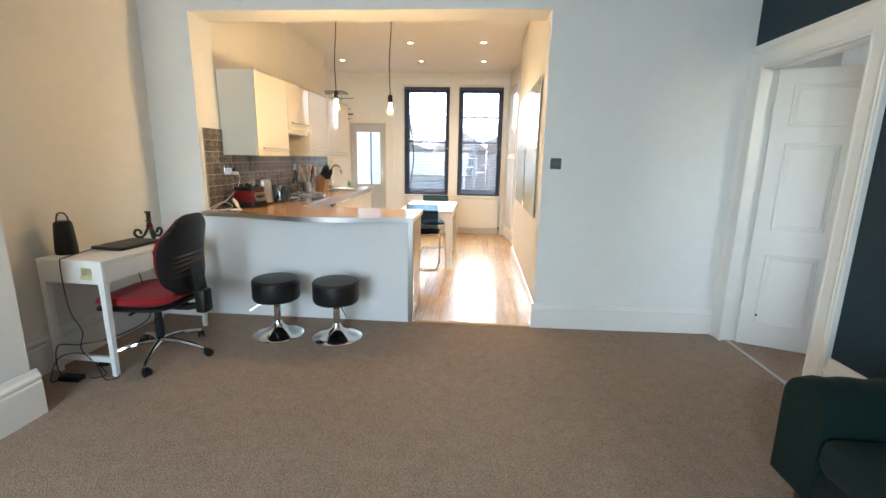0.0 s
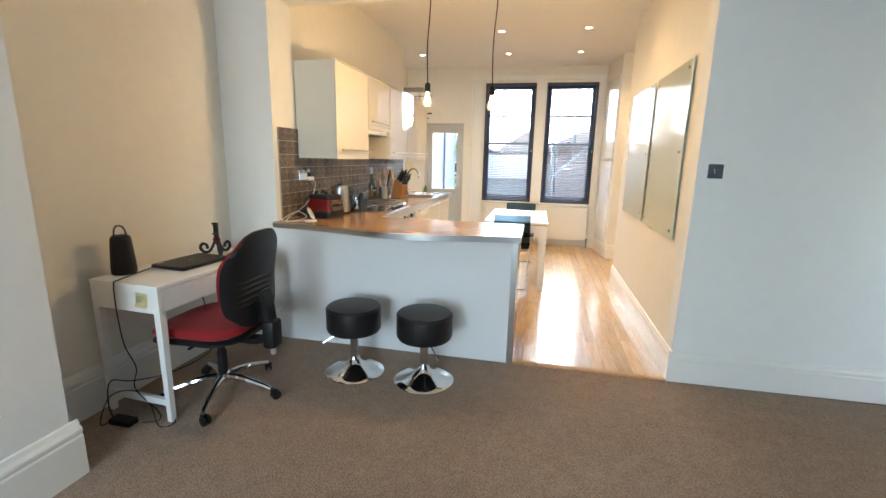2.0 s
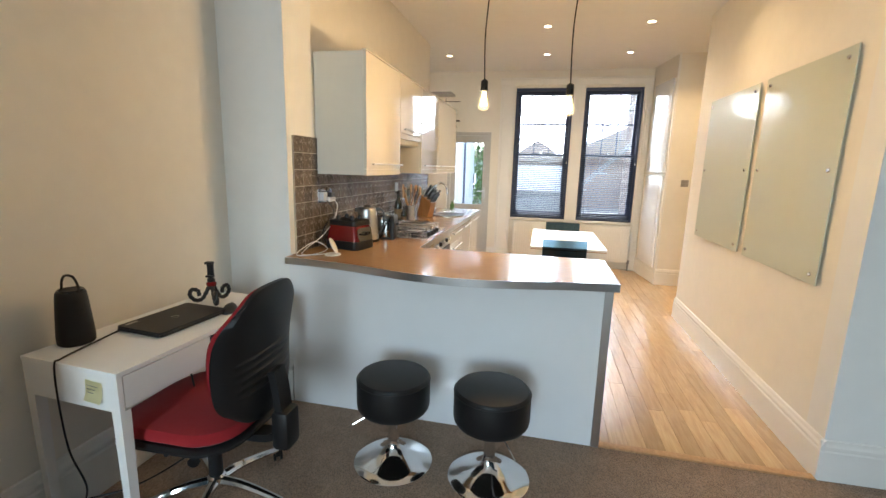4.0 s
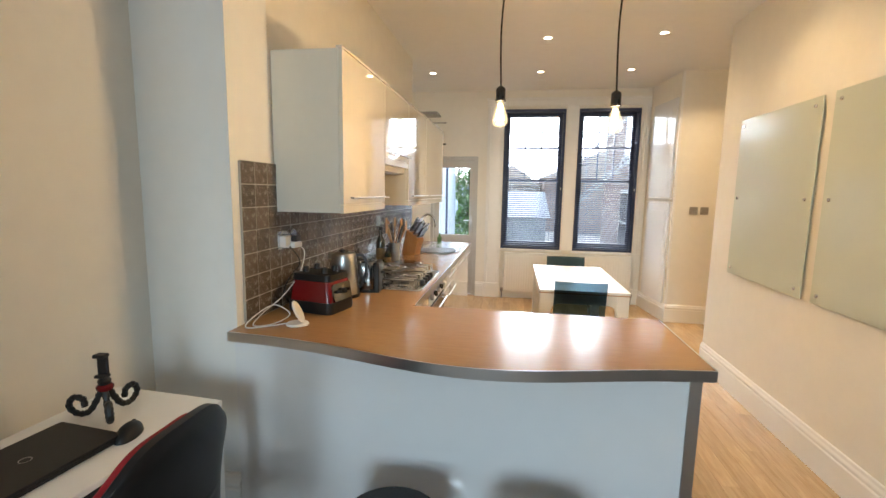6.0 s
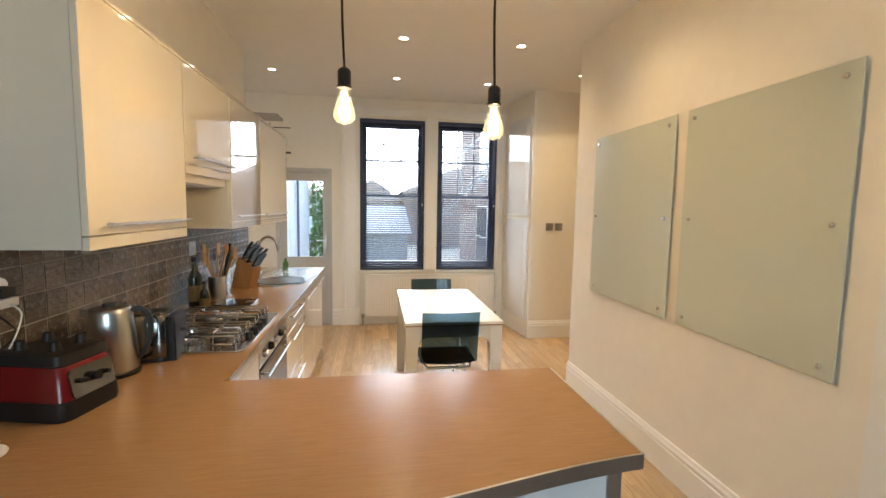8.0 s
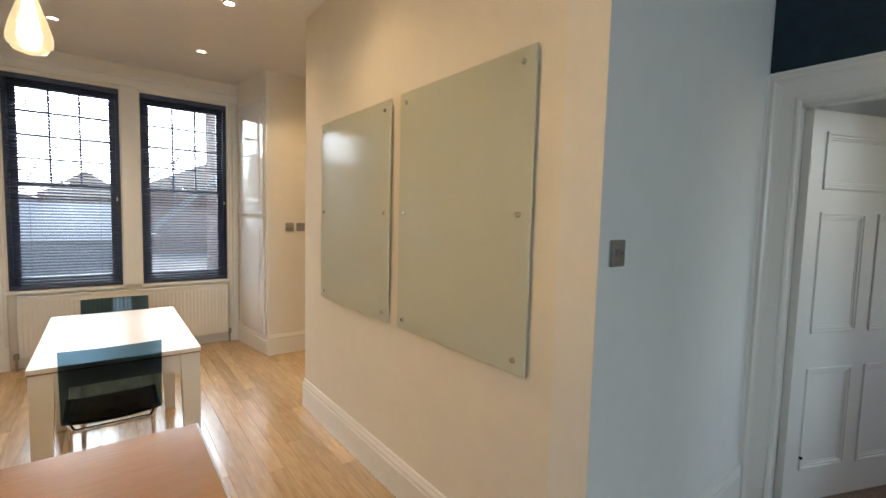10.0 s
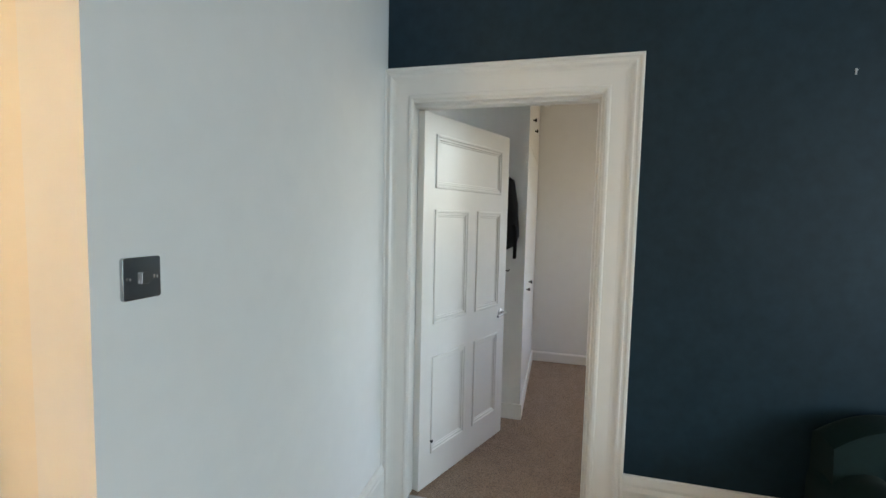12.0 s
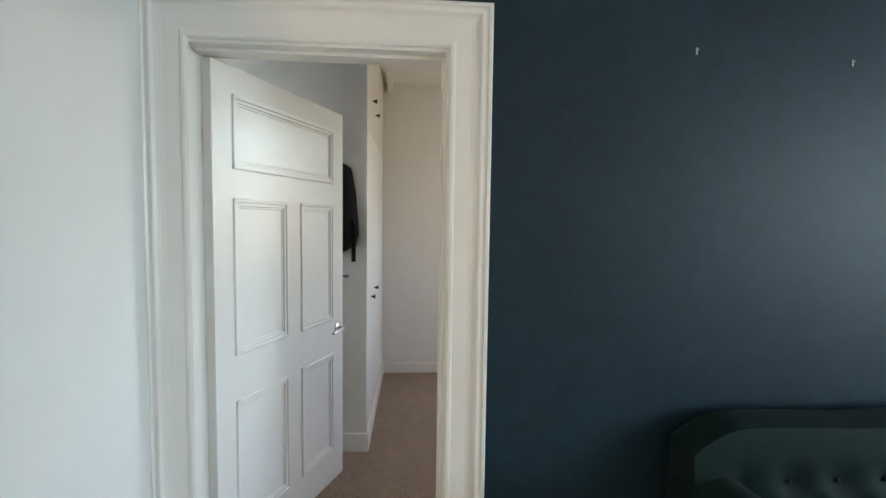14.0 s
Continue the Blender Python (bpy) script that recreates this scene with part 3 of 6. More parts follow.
leaf = part("door_leaf", door_leaf(), M_GLOSS, door)
for x0, x1, z0, z1 in PANELS:
    bm = bmesh.new()
    box(bm, x0 - 0.002, x1 + 0.002, -0.036, -0.006, z0 - 0.002, z1 + 0.002)
    part("door_panel", bm, M_GLOSS, leaf)
    bm = bmesh.new()
    for side in (-1, 1):
        y = -0.042 if side < 0 else 0.0
        # bolection moulding round the panel: two stepped rounds
        for inset, proud, wd in ((-0.010, 0.008, 0.016), (0.004, 0.003, 0.016), (0.016, -0.003, 0.012)):
            yo = y + side * proud
            pts = [(x0 + inset, yo, z0 + inset), (x1 - inset, yo, z0 + inset), (x1 - inset, yo, z1 - inset), (x0 + inset, yo, z1 - inset)]
            for k in range(4):
                a, b = pts[k], pts[(k + 1) % 4]
                lo = [min(a[q], b[q]) for q in range(3)]
                hi = [max(a[q], b[q]) for q in range(3)]
                box(bm, lo[0] - wd / 2, hi[0] + wd / 2, min(yo, y - side * 0.012), max(yo, y - side * 0.012), lo[2] - wd / 2, hi[2] + wd / 2, bevel=0.003, seg=1)
    part("panel_moulding", bm, M_GLOSS, leaf)
hd = bmesh.new()
for side in (-1, 1):
    y = -0.042 if side < 0 else 0
    lathe(hd, [(0, 0), (0.026, 0), (0.026, 0.006), (0.012, 0.010), (0.009, 0.045), (0, 0.045)], 20, pose(0.840, y, 0.865, 90 if side < 0 else -90))
    sweep(hd, smooth_path([(0.840, y + side * 0.042, 0.865), (0.805, y + side * 0.046, 0.867), (0.735, y + side * 0.044, 0.858)], 4), 0.009, 10)
part("door_handle", hd, M_STEEL, door, "satin steel lever handle", smooth=True)
for z in (0.25, 1.72):
    part("hinge", lathe(bmesh.new(), [(0, 0), (0.007, 0), (0.007, 0.09), (0, 0.09)], 10, pose(-0.004, -0.045, z)), M_GLOSS, door)
part("latch_hook", lathe(bmesh.new(), [(0, 0), (0.006, 0), (0.009, 0.012), (0, 0.014)], 8, pose(0.10, -0.042, 0.255, 90)), M_BLACK, door)

# ---- hall cupboard and backpack ----
cup = thing("hall_cupboard", "tall white built-in hall cupboard with small black knobs", "cupboard")
part("end_panel", boxes((3.18, 3.205, 3.10, 4.48, 0, 2.74)), M_WALL, cup)
part("plinth", boxes((3.205, 4.62, 3.115, 3.135, 0, 0.10)), M_GLOSS, cup)
part("end_skirting", boxes((3.166, 3.18, 3.086, 4.4, 0, 0.115)), M_GLOSS, cup)
part("front_skirting", boxes((3.18, 4.62, 3.086, 3.10, 0, 0.11)), M_GLOSS, cup)
for x0, x1 in ((3.208, 3.668), (3.672, 4.14), (4.144, 4.615)):
    for z0, z1 in ((0.112, 2.05), (2.056, 2.73)):
        dd = part("cupboard_door", boxes((x0, x1, 3.10, 3.12, z0, z1)), M_GLOSS, cup)
for kx, kz in ((3.56, 2.29), (3.80, 2.25), (3.48, 0.94), (3.74, 0.965)):
    part("knob", lathe(bmesh.new(), [(0, 0), (0.007, 0), (0.006, 0.014), (0.015, 0.018), (0.014, 0.028), (0, 0.030)], 12, pose(kx, 3.10, kz, 90)), M_BLACK, cup, "small black knob")
structure("trim_bracket", extrude(bmesh.new(), [(0, 0), (0.30, 0), (0.30, -0.10)], 0.05, pose(4.33, 3.06, 2.75, 90)), M_GLOSS, "white bracket under the hall ceiling")
skirting("baseboard_hall", SMALL, [((4.63, 1.2), (4.63, 3.1), (-1, 0))], "plain white hall skirting")

bag = thing("backpack", "black nylon backpack hanging on the cupboard's end panel", "bag", pose(3.176, 3.30, 0))
bm = bmesh.new()
rings = [(1.84, 0.02, 0.03), (1.78, 0.10, 0.05), (1.62, 0.135, 0.085), (1.46, 0.155, 0.11), (1.38, 0.16, 0.115), (1.31, 0.135, 0.09), (1.27, 0.06, 0.04)]
vr = []
for z, hw, dp in rings:
    vr.append([bm.verts.new((-max(0, math.sin(2 * math.pi * k / 16)) * dp - 0.002, hw * math.cos(2 * math.pi * k / 16) * (1 + 0.06 * math.sin(k * 2.1 + z * 9)), z)) for k in range(16)])
for a, b in zip(vr, vr[1:]):
    for k in range(16):
        bm.faces.new((a[k], a[(k + 1) % 16], b[(k + 1) % 16], b[k]))
bm.faces.new(vr[0])
bm.faces.new(vr[-1])
part("bag_body", bm, M_FABRICBLACK, bag, smooth=True)
part("loop", sweep(bmesh.new(), smooth_path([(-0.02, -0.02, 1.80), (-0.02, 0.0, 1.89), (-0.02, 0.02, 1.80)], 5), 0.006, 6), M_FABRICBLACK, bag)
part("strap", sweep(bmesh.new(), smooth_path([(-0.10, -0.12, 1.46), (-0.125, -0.135, 1.38), (-0.12, -0.135, 1.22)], 5), 0.01, 4, flat=(0.025, 0.006)), M_FABRICBLACK, bag)
part("strap", sweep(bmesh.new(), smooth_path([(-0.06, -0.02, 1.30), (-0.06, -0.05, 1.22), (-0.07, -0.04, 1.15), (-0.07, -0.085, 1.125), (-0.06, -0.095, 1.135)], 5), 0.005, 5), M_FABRICBLACK, bag)
part("hook", sweep(bmesh.new(), smooth_path([(0.004, 0, 1.865), (-0.03, 0, 1.86), (-0.038, 0, 1.885)], 4), 0.005, 6), M_GREYMETAL, bag)

# ---- switch plates, small wall things ----
def switch_plate(name, label, m, mat, rockers=1):
    s = thing(name, label, "switch", m)
    part("plate", extrude(bmesh.new(), rounded(0.086, 0.086, 0.006), 0.008, bevel=0.0015), mat, s)
    for k in range(rockers):
        part("toggle", boxes((-0.006 + 0.02 * k, 0.008 + 0.02 * k, -0.012, 0.012, 0.008, 0.014), bevel=0.001), mat, s)
    for sx in (-0.031, 0.031):
        part("screw", lathe(bmesh.new(), [(0.004, 0.008), (0.004, 0.0095), (0, 0.010)], 8, pose(sx, 0, 0)), M_CHROME, s)
    return s


switch_plate("light_switch", "dark metal light switch on the white wall", pose(0.640, NWY0 + 0.002, 1.367, 90, 0, 1.3), M_DARKPLATE)
for sx in (0.87, 0.985):
    s_ = switch_plate("light_switch", "satin nickel switch plate on the lobby wall", pose(sx, 7.50, 1.325, 90), M_GREYMETAL, 2)
    s_["group"] = "lobby switches"
for ny, nz in ((1.785, 2.10), (1.171, 2.08)):
    nail = thing("picture_nail", "small steel picture nail in the navy wall", "nail", pose(LX1, ny, nz), group="picture nails")
    part("shank", sweep(bmesh.new(), [(0.01, 0, 0), (-0.012, 0, 0.004)], 0.0022, 6), M_STEEL, nail)
    part("plate", boxes((-0.003, 0.0, -0.003, 0.003, -0.012, 0.012)), M_STEEL, nail)

# ---- sofa ----
def sofa():
    s = thing("sofa", "dark green velvet button-back sofa against the navy wall", "sofa", pose(0, 0, 0))
    part("base", boxes((1.32, 1.97, -0.25, 1.83, 0.13, 0.30), bevel=0.03), M_VELVET, s, smooth=True)
    for fx in (1.38, 1.92):
        for fy in (-0.18, 1.76):
            part("foot", lathe(bmesh.new(), [(0, 0), (0.018, 0), (0.028, 0.14), (0, 0.14)], 12, pose(fx, fy, 0)), M_DARKWOOD, s)
    for ya, yb in ((-0.06, 0.79), (0.80, 1.64)):
        part("seat_cushion", boxes((1.29, 1.80, ya, yb, 0.30, 0.45), bevel=0.05), M_VELVET, s, smooth=True)
    # arms with a rolled top
    for ya, yb in ((1.645, 1.86), (-0.28, -0.065)):
        bm = bmesh.new()
        yc = (ya + yb) / 2
        prof = [(ya, 0.15)] + [(yc - 0.112 * math.cos(math.pi * k / 8), 0.50 + 0.105 * math.sin(math.pi * k / 8)) for k in range(9)] + [(yb, 0.15)]
        nx = 14
        rows = []
        for i in range(nx + 1):
            x = 1.31 + 0.66 * i / nx
            sh = 0.97 if i in (0, nx) else 1.0
            rows.append([bm.verts.new((x, yc + (y - yc) * sh, z * (0.985 if i in (0, nx) else 1.0) + 0.004 * math.sin(i * 2.2 + z * 11))) for y, z in prof])
        for a, b in zip(rows, rows[1:]):
            for k in range(len(prof) - 1):
                bm.faces.new((a[k], a[k + 1], b[k + 1], b[k]))
        bm.faces.new(rows[0])
        bm.faces.new(rows[-1])
        part("arm", bm, M_VELVET, s, smooth=True)
    # tufted back: a sheet dimpled at the buttons, closed behind
    buttons = []
    for r_, z in enumerate((0.57, 0.475, 0.38)):
        for k in range(11):
            y = 1.677 - 0.183 * (k + 0.5 * (r_ % 2))
            if y > -0.2:
                buttons.append((y, z))
    ny_, nz_ = 120, 36
    bm = bmesh.new()
    grid = []
    for i in range(ny_ + 1):
        y = -0.27 + 2.12 * i / ny_
        endr = min(1.0, min(y + 0.27, 1.85 - y) / 0.20)
        top = 0.765 - 0.085 * (1 - endr) ** 2 + 0.004 * math.sin(y * 9.0)
        row = []
        for j in range(nz_ + 1):
            u = j / nz_
            z = 0.32 + (top - 0.32) * min(1, u / 0.86)
            x = 1.80 + 0.03 * (u / 0.86)
            if u > 0.86:
                a = (u - 0.86) / 0.14 * math.pi * 0.5
                x, z = 1.83 + 0.10 * math.sin(a) * 1.3, top + 0.03 * math.sin(a) - 0.02 * (1 - math.cos(a))
            d = 0
            for by, bz in buttons:
                q = math.hypot(y - by, z - bz)
                if q < 0.11:
                    d = max(d, 0.034 * (1 - q / 0.11) ** 1.5)
                # pleat running up from each button of the top row
                if bz > 0.55 and z > bz and abs(y - by) < 0.02:
                    d = max(d, 0.010 * (1 - abs(y - by) / 0.02) * max(0, 1 - (z - bz) / 0.17))
            row.append(bm.verts.new((x + d, y, z)))
        row.append(bm.verts.new((1.975, y, top)))
        row.append(bm.verts.new((1.975, y, 0.32)))
        grid.append(row)
    for a, b in zip(grid, grid[1:]):
        for k in range(len(a) - 1):
            bm.faces.new((a[k], a[k + 1], b[k + 1], b[k]))
    bm.faces.new(grid[0])
    bm.faces.new(grid[-1])
    back = part("backrest", bm, M_VELVET, s, smooth=True)
    for by, bz in buttons:
        part("button", lathe(bmesh.new(), [(0.011, 0), (0.009, 0.006), (0, 0.009)], 10, pose(1.826 + 0.03 * (bz - 0.32) / 0.5, by, bz, 0, -90)), M_VELVET, back)
    return s


sofa()

# ---- desk and the things on it ----
DESK = pose(-2.195, 2.49, 0, 0, 0, -3)


def desk():
    d = thing("desk", "white writing desk with a drawer, along the alcove wall", "desk", DESK)
    L, W = 0.90, 0.445
    part("top", boxes((-W, 0, 0, L, 0.732, 0.75), bevel=0.002), M_DESK, d)
    part("side_panel", boxes((-W + 0.002, -0.002, 0.002, 0.020, 0.605, 0.732)), M_DESK, d)
    part("side_panel", boxes((-W + 0.002, -0.002, L - 0.020, L - 0.002, 0.605, 0.732)), M_DESK, d)
    part("back_panel", boxes((-W + 0.002, -W + 0.018, 0.020, L - 0.020, 0.605, 0.732)), M_DESK, d)
    part("bottom_panel", boxes((-W + 0.018, -0.02, 0.020, L - 0.020, 0.605, 0.617)), M_DESK, d)
    dr = part("drawer", boxes((-0.020, -0.003, 0.024, 0.40, 0.612, 0.728), (-0.020, -0.003, 0.40, 0.58, 0.612, 0.700), (-0.020, -0.003, 0.58, L - 0.024, 0.612, 0.728)), M_DESK, d)
    part("grip", boxes((-0.022, -0.014, 0.40, 0.58, 0.700, 0.729)), M_BLACK, dr)
    for lx in (-W + 0.002, -0.040):
        for ly in (0.002, L - 0.040):
            bm = bmesh.new()
            b = bmesh.new()
            bmesh.ops.create_cube(b, size=1)
            for v in b.verts:
                top_ = v.co.z > 0
                s_ = 0.038 if top_ else 0.028
                v.co = Vector((lx + 0.019 + v.co.x * s_, ly + 0.019 + v.co.y * s_, 0.605 if top_ else 0.0))
            merge(bm, b)
            part("leg", bm, M_DESK, d)
    for ly in (0.010, L - 0.034):
        part("stretcher", boxes((-W + 0.034, -0.036, ly, ly + 0.024, 0.09, 0.125)), M_DESK, d)
    return d


desk()
note = thing("sticky_note", "yellow sticky note on the desk's end panel", "note", DESK @ pose(-0.105, -0.0015, 0.672, 90, 4, 0))
bm = bmesh.new()
vs = [[bm.verts.new((-0.037 + 0.074 * i / 6, -0.037 + 0.074 * j / 6, 0.001 + 0.008 * max(0, 0.45 - j / 6) ** 2 * 6)) for j in range(7)] for i in range(7)]
for i in range(6):
    for j in range(6):
        bm.faces.new((vs[i][j], vs[i + 1][j], vs[i + 1][j + 1], vs[i][j + 1]))
bmesh.ops.solidify(bm, geom=bm.faces[:], thickness=0.0006)
part("sheet", bm, M_PAPER, note, smooth=True)
for k in range(3):
    part("writing_line", boxes((-0.028, 0.02 - 0.01 * k, 0.018 - 0.013 * k, 0.020 - 0.013 * k, 0.0028, 0.0034)), M_GREYMETAL, note)

sp = thing("speaker", "black portable loudspeaker with a carry loop, on the desk", "speaker", DESK @ pose(-0.385, 0.150, 0.75) @ Matrix.Diagonal((1.12, 1.12, 1.12, 1)))
part("body", lathe(bmesh.new(), [(0, 0), (0.048, 0), (0.053, 0.004), (0.054, 0.03), (0.052, 0.06), (0.045, 0.155), (0.042, 0.178), (0.036, 0.184), (0, 0.184)], 28), M_BLACK, sp, smooth=True)
part("top_ring", lathe(bmesh.new(), [(0.036, 0.178), (0.040, 0.182), (0.036, 0.188), (0.030, 0.186)], 28), M_BLACKGLOSS, sp, smooth=True)
part("loop", sweep(bmesh.new(), smooth_path([(-0.038, 0, 0.165), (-0.037, 0, 0.205), (-0.018, 0, 0.232), (0.018, 0, 0.232), (0.037, 0, 0.205), (0.038, 0, 0.165)], 5), 0.0042, 6), M_BLACK, sp, smooth=True)

lp = thing("laptop", "closed black laptop lying on the desk", "laptop", DESK @ pose(-0.23, 0.449, 0.751, 0, 0, 88))
part("base", extrude(bmesh.new(), rounded(0.345, 0.24, 0.012), 0.011, pose(0, 0, 0.002), bevel=0.002), M_BLACK, lp)
part("lid", extrude(bmesh.new(), rounded(0.343, 0.238, 0.012), 0.008, pose(0, 0, 0.0135), bevel=0.002), M_BLACK, lp)
part("emblem", lathe(bmesh.new(), [(0.012, 0.0215), (0.015, 0.0221), (0.0135, 0.0221), (0.012, 0.0217)], 20), M_GREYMETAL, lp)
part("sticker", boxes((-0.15, -0.10, 0.085, 0.10, 0.0215, 0.0219)), M_GREYMETAL, lp)

tp = thing("phone_tripod", "small bendy-legged phone tripod in black and red, on the desk", "tripod", DESK @ pose(-0.285, 0.72, 0.75, 0, 0, 10))
for a in (0, 120, 240):
    q = Matrix.Rotation(radians(a + 75), 4, 'Z')
    pts = [q @ Vector(p) for p in ((0.006, 0, 0.098), (0.026, 0, 0.055), (0.050, 0, 0.018), (0.082, 0, 0.014), (0.104, 0, 0.040), (0.092, 0, 0.068), (0.066, 0, 0.062), (0.060, 0, 0.036))]
    part("leg", sweep(bmesh.new(), smooth_path(pts, 6), [0.0095 * (1 + 0.16 * math.sin(k * 2.1)) for k in range(43)], 8), M_BLACK, tp, smooth=True)
part("collar", lathe(bmesh.new(), [(0, 0.088), (0.020, 0.088), (0.024, 0.094), (0.024, 0.102), (0.018, 0.108), (0, 0.108)], 18), M_REDGLOSS, tp, "red collar", smooth=True)
part("ball_head", lathe(bmesh.new(), [(0, 0.106), (0.017, 0.108), (0.019, 0.120), (0.012, 0.130), (0, 0.132)], 16), M_BLACK, tp, smooth=True)
part("phone_clamp", boxes((-0.016, 0.016, -0.006, 0.006, 0.130, 0.205), (-0.018, 0.018, -0.020, 0.008, 0.198, 0.210), (-0.018, 0.018, -0.020, 0.008, 0.132, 0.142), bevel=0.003), M_BLACK, tp)

ms = thing("computer_mouse", "black computer mouse on the desk", "mouse", DESK @ pose(-0.112, 0.64, 0.75, 0, 0, 20))
bm = bmesh.new()
bmesh.ops.create_uvsphere(bm, u_segments=20, v_segments=12, radius=1)
for v in bm.verts:
    v.co = Vector((v.co.x * 0.032, v.co.y * 0.055, max(0, v.co.z) * (0.036 + 0.006 * v.co.y)))
part("shell", bm, M_BLACK, ms, smooth=True)
part("wheel", lathe(bmesh.new(), [(0, -0.003), (0.009, -0.003), (0.009, 0.003), (0, 0.003)], 12, pose(0, 0.03, 0.026, 0, 90)), M_BLACKGLOSS, ms)

cord = thing("laptop_charger", "black laptop charger and cables on the carpet under the desk", "charger", pose(-2.44, 2.43, 0))
part("adapter", boxes((-0.065, 0.065, -0.03, 0.03, 0.0, 0.03), bevel=0.004), M_BLACK, cord)
CB = DESK
loc = Matrix.Translation((2.44, -2.43, 0))


def dk(x, y, z):
    return loc @ CB @ Vector((x, y, z))


part("cable", sweep(bmesh.new(), smooth_path([dk(-0.34, 0.30, 0.757), dk(-0.30, 0.12, 0.756), dk(-0.275, 0.02, 0.754), dk(-0.27, -0.006, 0.74), dk(-0.268, -0.010, 0.60), dk(-0.245, -0.012, 0.42), dk(-0.18, -0.015, 0.30), dk(-0.21, -0.01, 0.17), dk(-0.12, 0.03, 0.03), (0.16, 0.06, 0.006), (0.10, 0.02, 0.008)], 8), 0.0032, 6), M_BLACK, cord, smooth=True)
part("cable", sweep(bmesh.new(), smooth_path([(-0.06, 0.0, 0.012), (-0.12, 0.03, 0.08), (-0.11, 0.05, 0.2), (-0.02, 0.10, 0.19), (0.12, 0.22, 0.20), (0.22, 0.4, 0.26), (0.20, 0.44, 0.40), (0.10, 0.50, 0.60)], 8), 0.0035, 6), M_BLACK, cord, smooth=True)
part("cable", sweep(bmesh.new(), smooth_path([(-0.065, 0.0, 0.012), (-0.09, -0.05, 0.01), (-0.10, 0.02, 0.12), (-0.04, 0.08, 0.14), (0.06, 0.10, 0.10), (0.20, 0.02, 0.006), (0.26, 0.06, 0.006), (0.20, 0.12, 0.006)], 8), 0.0032, 6), M_BLACK, cord, smooth=True)

